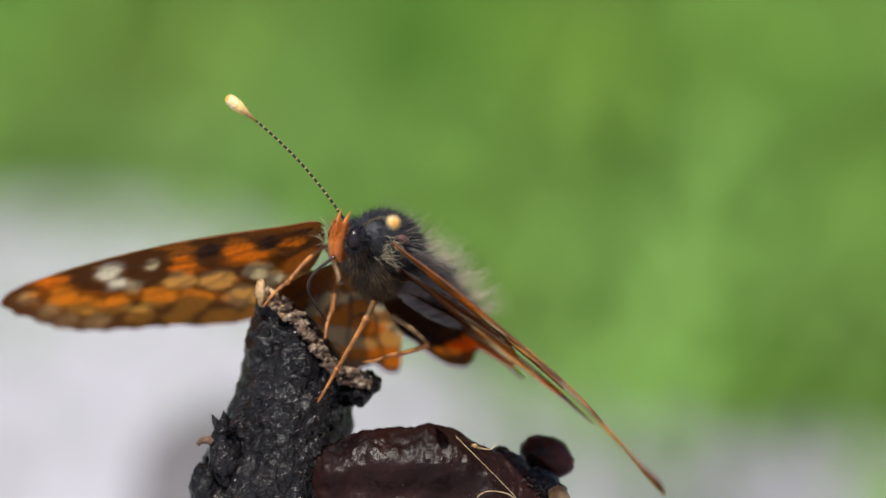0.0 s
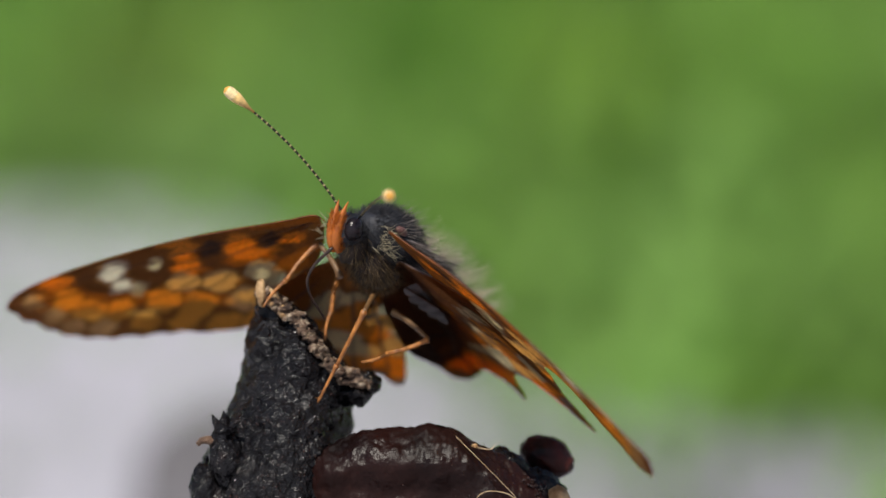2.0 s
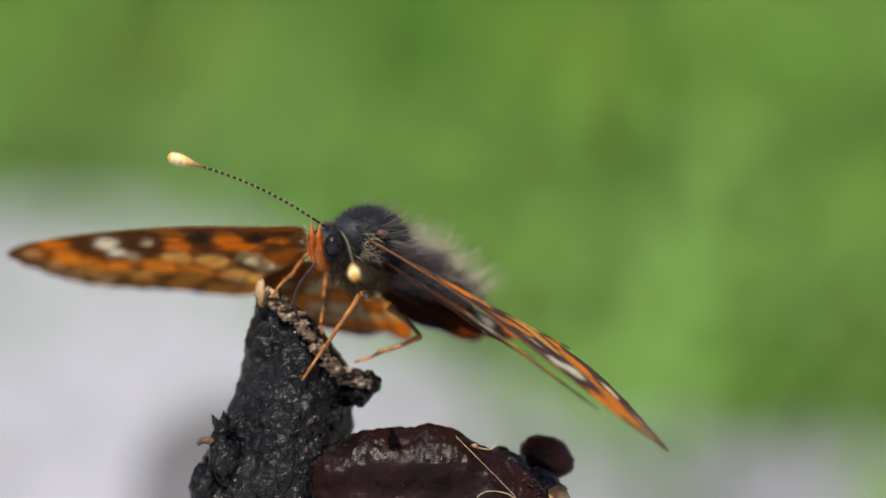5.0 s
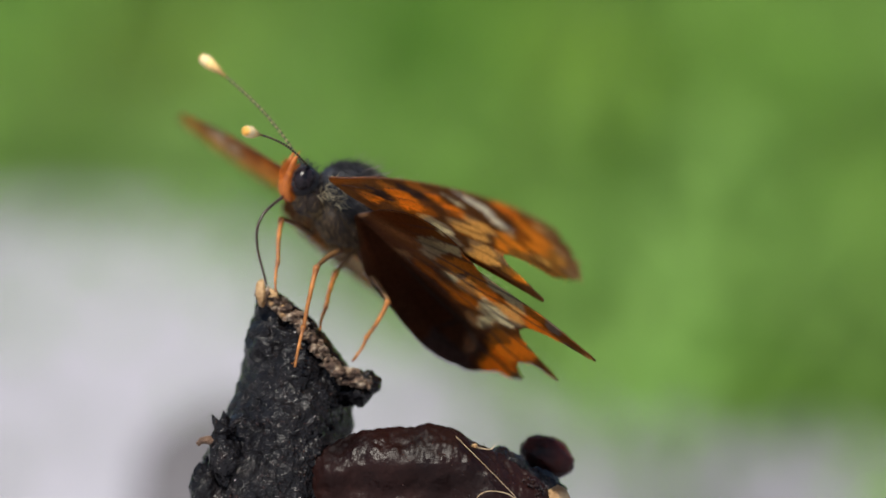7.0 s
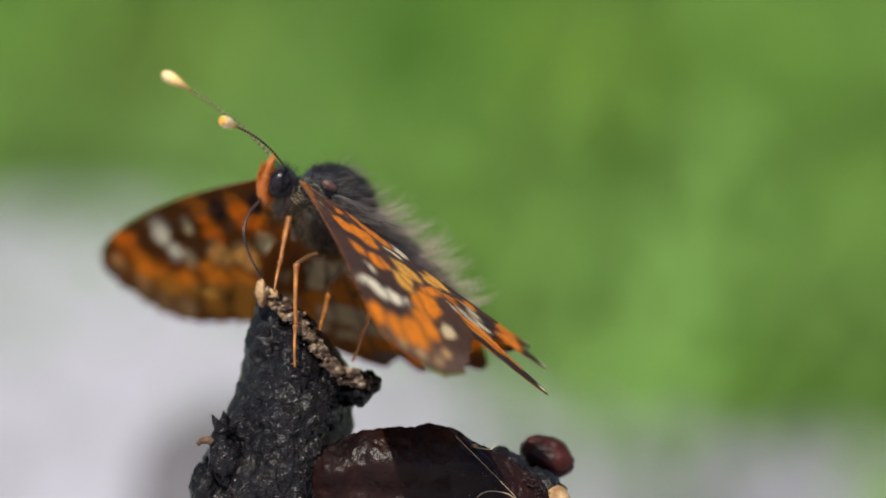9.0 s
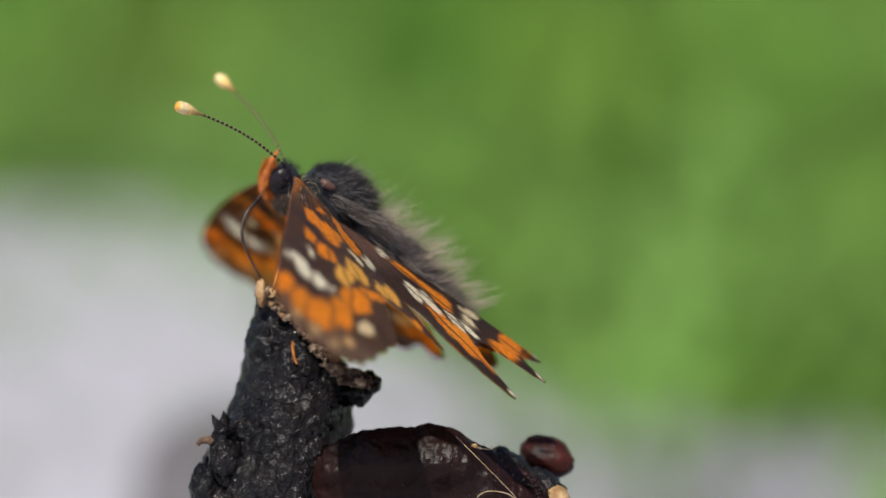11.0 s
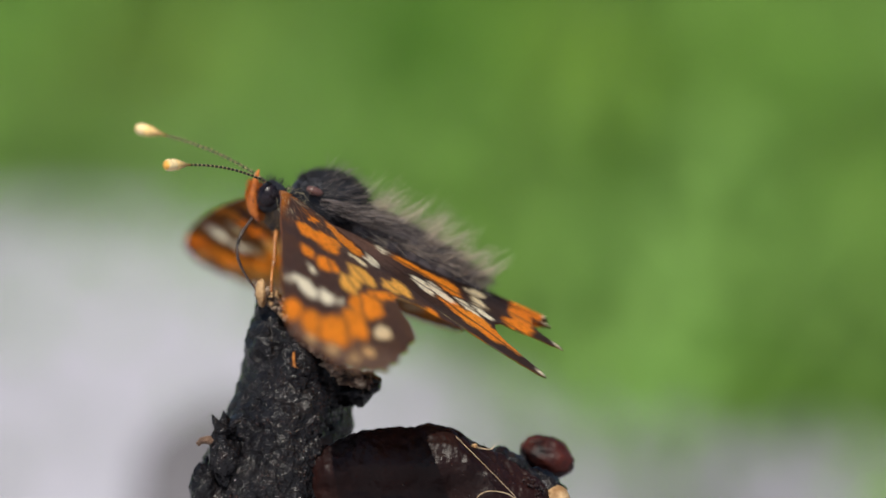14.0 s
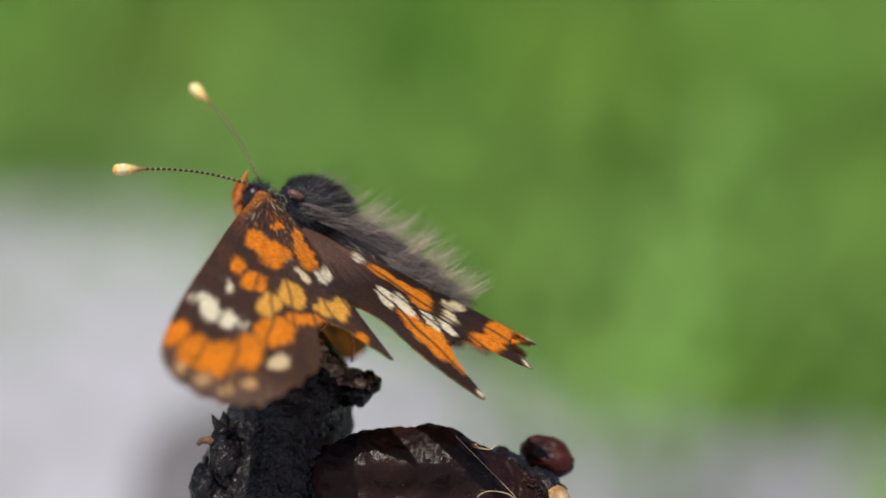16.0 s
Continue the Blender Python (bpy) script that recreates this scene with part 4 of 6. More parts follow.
def build_head(fly):
    """Head with eyes and palps; its own space starts at the neck."""
    rng = random.Random(8)
    head = part("head", blob((1.1, 0, 0), (1.05, 1.1, 1.1), 26, 18, 0.05, 2, 3), CUTICLE, fly, "small black head")
    for s in (1, -1):
        part("eye", blob((1.35, s * 0.72, 0.05), (0.72, 0.56, 0.78), 26, 18), EYE_MAT, head, "dark glossy compound eye")
        path = [Vector((1.3, s * 0.2, -1.6)), Vector((1.85, s * 0.2, -1.15)), Vector((2.2, s * 0.22, -0.45)), Vector((2.35, s * 0.26, 0.35)), Vector((2.42, s * 0.4, 1.45))]
        path = smooth_path(path, 5)
        rr = [max(0.02, 0.36 * max(0, math.sin(math.pi * (0.12 + 0.88 * i / (len(path) - 1)))) ** 0.8) for i in range(len(path))]
        shell = tube(path, rr, 10)
        # flattened from side to side
        shell = [Vector((p.x, path[k // 10].y + (p.y - path[k // 10].y) * 0.75, p.z)) for k, p in enumerate(shell[0])], shell[1]
        pal = part("palp", shell, ORANGE, head, "upright furry orange palp")
        roots = []
        for _ in range(900):
            i = rng.randrange(len(path) - 5)
            a = rng.uniform(0, 2 * math.pi)
            d = Vector((math.cos(a), 0.5 * math.sin(a), 0))
            roots.append((path[i] + d * rr[i] * 0.8, d * 0.7 + Vector((0.1, 0, 0.9))))
        part("palp_fur", hairs(roots, rng, 0.5, 0.013), FUR_ORANGE, pal)
    roots = []
    for _ in range(420):
        p, d = on_blob(rng, (1.1, 0, 0), (1.05, 1.1, 1.1), lambda d: abs(d.y) < 0.7 or d.x < 0.1)
        roots.append((p, d + Vector((0.2, 0, 0.5))))
    part("crown_fur", hairs(roots, rng, 0.5, 0.014), FUR_DARK, head)
    return head


def build_leg_piece(fly, name, length, r0, r1, spines=0, label=""):
    """A leg piece along +x, with a swollen joint and small spines."""
    rng = random.Random(int(length * 10))
    n = 16
    pts = [Vector((length * i / n, 0, 0.12 * math.sin(math.pi * i / n))) for i in range(n + 1)]
    rad = [r0 + (r1 - r0) * i / n + 0.07 * math.exp(-((i - 0.5) / 1.2) ** 2) for i in range(n + 1)]
    piece = part(name, tube(pts, rad, 9), LEG, fly, label)
    fine = []
    for _ in range(spines):
        i = rng.randrange(2, n)
        a = rng.uniform(0, 2 * math.pi)
        d = Vector((0.6, math.cos(a), math.sin(a))).normalized()
        fine.append(tube([pts[i], pts[i] + d * 0.33], [0.025, 0.006], 4))
    if fine:
        tagged(part("spines", join(fine), LEG, piece), kind="stuff")
    return piece


def build_legs(fly):
    legs = []
    for k in range(4):
        a, low = ((4.56, 6.58), (2.87, 5.49), (3.02, 4.5), (3.66, 5.52))[k]
        femur = build_leg_piece(fly, "femur", a, 0.2, 0.14)
        femur.data.materials[0] = THIGH
        shin = build_leg_piece(fly, "shin", low * 0.6, 0.16, 0.12, 26)
        foot = build_leg_piece(shin, "foot", low * 0.41, 0.115, 0.075, 8)
        foot.matrix_local = mm(low * 0.595, 0, 0)
        legs.append((femur, shin, a, low))
    return legs


def build_tongue(fly):
    path = smooth_path([(0, 0, 0), (1.05, 0, -1.2), (1.45, 0, -2.4), (1.15, 0, -3.7), (0.45, 0, -5.0), (0.0, 0, -5.8)], 6)
    return part("tongue", tube(path, [0.11 - 0.045 * i / len(path) for i in range(len(path))], 8), TONGUE, fly, "thin dark curved proboscis")


butterfly = empty("butterfly")
tagged(butterfly, "furry dark butterfly with torn orange and cream checkered wings", "butterfly")
abdomen = build_body(butterfly)
head = build_head(butterfly)
fore_left = build_wing(butterfly, "forewing", True)
fore_right = build_wing(butterfly, "forewing", False)
hind_left = build_wing(butterfly, "hindwing", True)
hind_right = build_wing(butterfly, "hindwing", False)
antenna_left = build_antenna(butterfly, True)
antenna_right = build_antenna(butterfly, False)
legs = build_legs(butterfly)
tongue = build_tongue(butterfly)


# ---- movement ----
def stance(x, y, z, turn, up, lean):
    """The body in the view's space, in millimetres: turn 0 looks to the left across the view, more turns it towards the lens."""
    return VIEW @ mm(x, y, z, lean, -up, 180 + turn)


def flap(hinge, left, lift, sweep, twist):
    s = 1 if left else -1
    turn = Matrix.Rotation(radians(s * lift), 4, "X") @ Matrix.Rotation(radians(-s * sweep), 4, "Z") @ Matrix.Rotation(radians(twist), 4, "Y")
    return mm(hinge.x, s * hinge.y, hinge.z) @ turn


def point_x(origin, way, up):
    """A pose at origin whose x looks along way."""
    x = Vector(way).normalized()
    y = Vector(up).cross(x).normalized()
    z = x.cross(y)
    m = Matrix((x, y, z)).transposed().to_4x4()
    m.translation = Vector(origin) * MM
    return m


def feeler(left, out, rise):
    s = 1 if left else -1
    o, e = radians(out), radians(rise)
    way = (math.cos(o) * math.cos(e), s * math.sin(o) * math.cos(e), math.sin(e))
    return point_x((3.3, s * 0.45, 0.55), way, (0, 0, 1))


def between(steps, t):
    """The vector at t among steps of (seconds, vector)."""
    if t <= steps[0][0]:
        return Vector(steps[0][1])
    for (t0, p0), (t1, p1) in zip(steps, steps[1:]):
        if t <= t1:
            return Vector(p0).lerp(Vector(p1), (t - t0) / (t1 - t0))
    return Vector(steps[-1][1])


def leg_rows(stances, hip, footholds, knee_ways, a, b):
    """Two poses a row, thigh and shin, that carry the foot to its foothold."""
    thigh, shin = [], []
    for t, m in stances:
        foot = between(footholds, t)
        f = (m.inverted() @ VIEW @ (foot * MM)) / MM
        h = Vector(hip)
        d = f - h
        n = min(d.length, (a + b) * 0.995)
        u = d.normalized()
        along = (a * a - b * b + n * n) / (2 * n)
        off = math.sqrt(max(0.0, a * a - along * along))
        w = between(knee_ways, t)
        w = (w - u * w.dot(u)).normalized()
        knee = h + u * along + w * off
        thigh.append((t, point_x(h, knee - h, w)))
        shin.append((t, point_x(knee, h + u * n - knee, w)))
    return thigh, shin



def tongue_rows(stances, root, tips):
    """The tongue hangs from its root towards the spot that it licks, bowed ahead."""
    out = []
    for t, m in stances:
        tip = between(tips, t)
        z = -((m.inverted() @ VIEW @ (tip * MM)) / MM - Vector(root)).normalized()
        y = z.cross(Vector((1, 0, 0.3))).normalized()
        x = y.cross(z)
        p = Matrix((x, y, z)).transposed().to_4x4()
        p.translation = Vector(root) * MM
        out.append((t, p))
    return out

def motions():
    stances = [
        (0.0, stance(-4.01, -1.50, -0.23, 55.9, 19.2, -12.6)),
        (0.5, stance(-3.95, -1.37, -0.28, 55.6, 19.2, -12.2)),
        (0.8, stance(-3.87, -1.23, 0.00, 55.9, 19.4, -11.5)),
        (0.9, stance(-3.84, -1.18, 0.13, 55.9, 19.2, -11.5)),
        (1.0, stance(-3.83, -1.13, 0.20, 55.8, 19.7, -11.5)),
        (1.5, stance(-3.78, -0.87, 0.40, 55.3, 23.3, -11.3)),
        (2.0, stance(-4.07, -0.58, 0.17, 53.6, 21.6, -10.2)),
        (2.5, stance(-4.32, -0.33, 0.07, 52.0, 19.0, -9.5)),
        (2.6, stance(-4.52, -0.28, 0.04, 52.4, 18.3, -9.5)),
        (2.7, stance(-4.45, -0.24, 0.13, 52.1, 17.6, -9.6)),
        (2.8, stance(-4.50, -0.20, 0.14, 52.0, 17.5, -9.6)),
        (2.9, stance(-4.43, -0.16, 0.01, 50.9, 18.6, -9.4)),
        (3.0, stance(-4.43, -0.12, 0.02, 51.1, 18.7, -8.9)),
        (3.5, stance(-4.36, 0.07, -0.09, 50.9, 18.1, -7.7)),
        (3.6, stance(-4.38, 0.09, -0.05, 50.9, 17.1, -8.0)),
        (3.7, stance(-4.37, 0.11, -0.07, 51.2, 15.9, -7.8)),
        (3.8, stance(-4.41, 0.15, -0.10, 52.3, 10.0, -7.5)),
        (3.9, stance(-4.54, 0.17, -0.27, 52.2, 9.8, -7.5)),
        (4.0, stance(-4.68, 0.16, -0.25, 52.7, 9.4, -6.7)),
        (4.2, stance(-4.59, 0.16, -0.37, 53.0, 8.8, -7.2)),
        (4.9, stance(-4.87, 0.60, -0.18, 50.9, 11.3, -7.1)),
        (5.5, stance(-5.66, 2.47, 2.16, 41.6, 22.3, -6.5)),
        (6.1, stance(-5.90, 3.05, 2.88, 38.8, 25.6, -6.4)),
        (6.3, stance(-5.67, 2.94, 2.82, 41.0, 25.2, -6.2)),
        (6.4, stance(-5.90, 3.05, 2.88, 38.8, 25.6, -6.4)),
        (6.5, stance(-6.00, 3.05, 2.79, 38.3, 25.2, -6.0)),
        (6.8, stance(-5.86, 3.04, 3.09, 39.3, 26.0, -6.4)),
        (6.9, stance(-6.22, 3.04, 2.91, 39.4, 26.2, -6.2)),
        (7.0, stance(-6.24, 2.88, 2.91, 28.7, 28.7, -5.6)),
        (7.1, stance(-6.20, 2.85, 2.94, 28.7, 28.2, -6.1)),
        (7.2, stance(-6.38, 2.84, 3.03, 28.1, 29.8, -6.0)),
        (7.3, stance(-6.21, 2.82, 3.00, 28.0, 31.5, -6.2)),
        (7.4, stance(-6.42, 2.79, 2.98, 28.6, 32.5, -5.6)),
        (7.5, stance(-6.26, 2.76, 2.81, 28.8, 33.2, -5.7)),
        (7.7, stance(-6.26, 2.73, 2.93, 28.7, 32.4, -5.6)),
        (7.8, stance(-6.29, 2.71, 3.04, 28.6, 31.6, -6.0)),
        (7.9, stance(-6.32, 2.69, 3.13, 28.4, 31.2, -6.0)),
        (8.0, stance(-6.21, 2.67, 3.07, 28.4, 31.1, -5.4)),
        (8.2, stance(-6.35, 2.68, 3.11, 27.5, 31.5, -5.6)),
        (8.3, stance(-7.41, 2.98, 2.84, 20.7, 25.8, -4.2)),
        (8.5, stance(-7.63, 2.99, 2.74, 19.3, 24.9, -4.3)),
        (9.0, stance(-7.41, 2.92, 2.73, 18.6, 28.8, -3.6)),
        (9.2, stance(-7.45, 2.82, 2.66, 18.3, 28.1, -2.9)),
        (10.2, stance(-7.35, 2.26, 2.70, 14.7, 30.0, -3.6)),
        (11.3, stance(-7.24, 1.69, 2.73, 11.1, 32.0, -4.4)),
        (11.4, stance(-8.74, 1.01, 1.56, 8.7, 18.2, 6.1)),
        (11.5, stance(-8.36, 1.01, 2.54, 10.4, 20.5, 6.4)),
        (11.6, stance(-8.14, 1.07, 2.18, 9.2, 19.9, 6.1)),
        (11.7, stance(-7.14, 1.05, 2.99, 9.7, 25.2, 5.6)),
        (11.8, stance(-6.82, 1.40, 2.77, 11.1, 31.3, -1.4)),
        (11.9, stance(-6.88, 1.63, 3.05, 10.6, 35.3, -6.9)),
        (12.0, stance(-6.95, 1.64, 2.90, 10.6, 35.0, -6.7)),
        (12.5, stance(-7.37, 1.73, 2.80, 12.2, 32.5, -5.8)),
        (12.6, stance(-8.13, 1.71, 2.61, 11.6, 29.9, -5.6)),
        (12.7, stance(-8.15, 1.72, 2.21, 10.8, 28.7, -5.4)),
        (12.8, stance(-8.18, 1.71, 2.64, 12.3, 29.2, -5.4)),
        (12.9, stance(-7.93, 1.72, 2.87, 11.3, 30.1, -5.1)),
        (13.0, stance(-7.48, 1.73, 2.93, 11.9, 30.6, -4.6)),
        (13.5, stance(-7.34, 1.78, 2.98, 11.2, 28.5, -3.2)),
        (13.7, stance(-7.72, 1.81, 2.04, 8.9, 23.6, -2.7)),
        (14.0, stance(-7.73, 1.85, 2.37, 8.6, 19.0, -0.6)),
        (14.2, stance(-7.68, 1.87, 2.22, 7.6, 20.7, -0.7)),
        (14.5, stance(-7.63, 1.89, 2.03, 7.0, 22.4, 0.3)),
        (15.0, stance(-7.61, 1.88, 2.16, 6.4, 22.2, 2.1)),
        (15.2, stance(-7.77, 1.88, 1.96, 4.4, 23.1, 1.6)),
        (15.6, stance(-7.97, 1.89, 1.72, 1.2, 24.1, 1.9)),
        (16.0, stance(-8.67, 1.89, 1.96, -1.7, 24.0, 3.0)),
    ]
    walk(butterfly, stances)
    walk(fore_left, [
        (0.0, flap(FORE_HINGE, True, -22.0, 1.2, -4.1)),
        (0.5, flap(FORE_HINGE, True, -21.4, 2.0, -3.3)),
        (0.8, flap(FORE_HINGE, True, -11.7, -0.6, -4.4)),
        (0.9, flap(FORE_HINGE, True, -10.0, -1.5, -5.0)),
        (1.0, flap(FORE_HINGE, True, -12.3, -0.7, -5.4)),
        (1.5, flap(FORE_HINGE, True, -21.7, -0.7, -7.1)),
        (2.0, flap(FORE_HINGE, True, -21.7, 3.2, -6.9)),
        (2.5, flap(FORE_HINGE, True, -21.1, 2.7, -7.2)),
        (2.6, flap(FORE_HINGE, True, -11.6, 0.6, -1.8)),
        (2.7, flap(FORE_HINGE, True, -5.2, 0.0, -2.3)),
        (2.8, flap(FORE_HINGE, True, -5.7, 0.0, -2.5)),
        (2.9, flap(FORE_HINGE, True, -15.0, -0.1, -2.6)),
        (3.0, flap(FORE_HINGE, True, -22.7, 4.3, -6.7)),
        (3.5, flap(FORE_HINGE, True, -21.5, 5.7, -7.1)),
        (3.6, flap(FORE_HINGE, True, -16.9, 1.9, -3.2)),
        (3.7, flap(FORE_HINGE, True, -15.5, 2.1, -3.3)),
        (3.8, flap(FORE_HINGE, True, -20.2, 7.2, -1.6)),
        (3.9, flap(FORE_HINGE, True, -24.8, 4.7, -1.4)),
        (4.0, flap(FORE_HINGE, True, -26.4, 3.2, -1.0)),
        (4.2, flap(FORE_HINGE, True, -22.1, 0.5, -1.6)),
        (4.9, flap(FORE_HINGE, True, -22.1, 0.4, -1.7)),
        (5.5, flap(FORE_HINGE, True, -22.0, -3.5, -10.0)),
        (6.1, flap(FORE_HINGE, True, -22.0, -3.5, -10.0)),
        (6.3, flap(FORE_HINGE, True, 2.7, 8.2, -1.7)),
        (6.4, flap(FORE_HINGE, True, -22.0, -3.5, -10.0)),
        (6.5, flap(FORE_HINGE, True, -22.0, -3.5, -10.0)),
        (6.8, flap(FORE_HINGE, True, -22.4, -3.6, -9.5)),
        (6.9, flap(FORE_HINGE, True, -17.5, -2.2, -8.0)),
        (7.0, flap(FORE_HINGE, True, 2.4, 5.0, -4.0)),
        (7.1, flap(FORE_HINGE, True, 4.1, 5.7, -4.0)),
        (7.2, flap(FORE_HINGE, True, 2.6, 5.0, -4.0)),
        (7.3, flap(FORE_HINGE, True, -23.1, 2.3, 1.4)),
        (7.4, flap(FORE_HINGE, True, -18.5, 8.3, 0.8)),
        (7.5, flap(FORE_HINGE, True, -24.7, 8.6, 1.0)),
        (7.7, flap(FORE_HINGE, True, -21.0, 9.5, 0.8)),
        (7.8, flap(FORE_HINGE, True, -18.4, -0.3, -2.3)),
        (7.9, flap(FORE_HINGE, True, -19.4, 0.9, -1.9)),
        (8.0, flap(FORE_HINGE, True, -22.2, 11.1, -0.1)),
        (8.2, flap(FORE_HINGE, True, -21.1, 6.2, -0.4)),
        (8.3, flap(FORE_HINGE, True, -23.4, 5.5, -0.2)),
        (8.5, flap(FORE_HINGE, True, -14.4, 5.3, 1.1)),
        (8.6, flap(FORE_HINGE, True, 4.1, 5.7, -4.0)),
        (8.8, flap(FORE_HINGE, True, -20.5, 2.3, 2.2)),
        (9.0, flap(FORE_HINGE, True, -20.5, 2.3, 2.2)),
        (9.2, flap(FORE_HINGE, True, -19.5, 3.2, 2.2)),
        (10.2, flap(FORE_HINGE, True, -19.5, 3.2, 2.2)),
        (11.3, flap(FORE_HINGE, True, -17.4, 18.1, -7.0)),
        (11.4, flap(FORE_HINGE, True, -19.6, 19.1, -1.8)),
        (11.5, flap(FORE_HINGE, True, -4.6, 8.0, -4.2)),
        (11.6, flap(FORE_HINGE, True, 11.8, 4.7, -2.0)),
        (11.7, flap(FORE_HINGE, True, 8.9, 6.9, -3.1)),
        (11.8, flap(FORE_HINGE, True, -5.3, 10.9, -0.5)),
        (11.9, flap(FORE_HINGE, True, -27.9, 6.3, -1.6)),
        (12.0, flap(FORE_HINGE, True, -22.9, 8.2, -0.8)),
        (12.5, flap(FORE_HINGE, True, -21.3, 8.1, -7.0)),
        (12.6, flap(FORE_HINGE, True, -0.8, 8.0, -6.3)),
        (12.7, flap(FORE_HINGE, True, 6.7, 8.0, -5.6)),
        (12.8, flap(FORE_HINGE, True, 4.3, -10.4, -5.3)),
        (12.9, flap(FORE_HINGE, True, -6.5, 6.2, -5.5)),
        (13.0, flap(FORE_HINGE, True, -21.8, 7.8, -3.6)),
        (13.5, flap(FORE_HINGE, True, -19.0, 7.7, -3.1)),
        (13.7, flap(FORE_HINGE, True, -22.1, 10.2, -6.5)),
        (14.0, flap(FORE_HINGE, True, -21.1, 9.3, -6.2)),
        (14.2, flap(FORE_HINGE, True, -15.5, 7.5, -8.2)),
        (14.5, flap(FORE_HINGE, True, -19.4, 8.4, -7.3)),
        (15.0, flap(FORE_HINGE, True, -22.7, 8.0, -4.6)),
        (15.2, flap(FORE_HINGE, True, -22.4, 6.6, -7.6)),
        (15.6, flap(FORE_HINGE, True, -19.1, 9.0, -13.3)),
        (16.0, flap(FORE_HINGE, True, -31.6, 12.0, -6.4)),
    ])
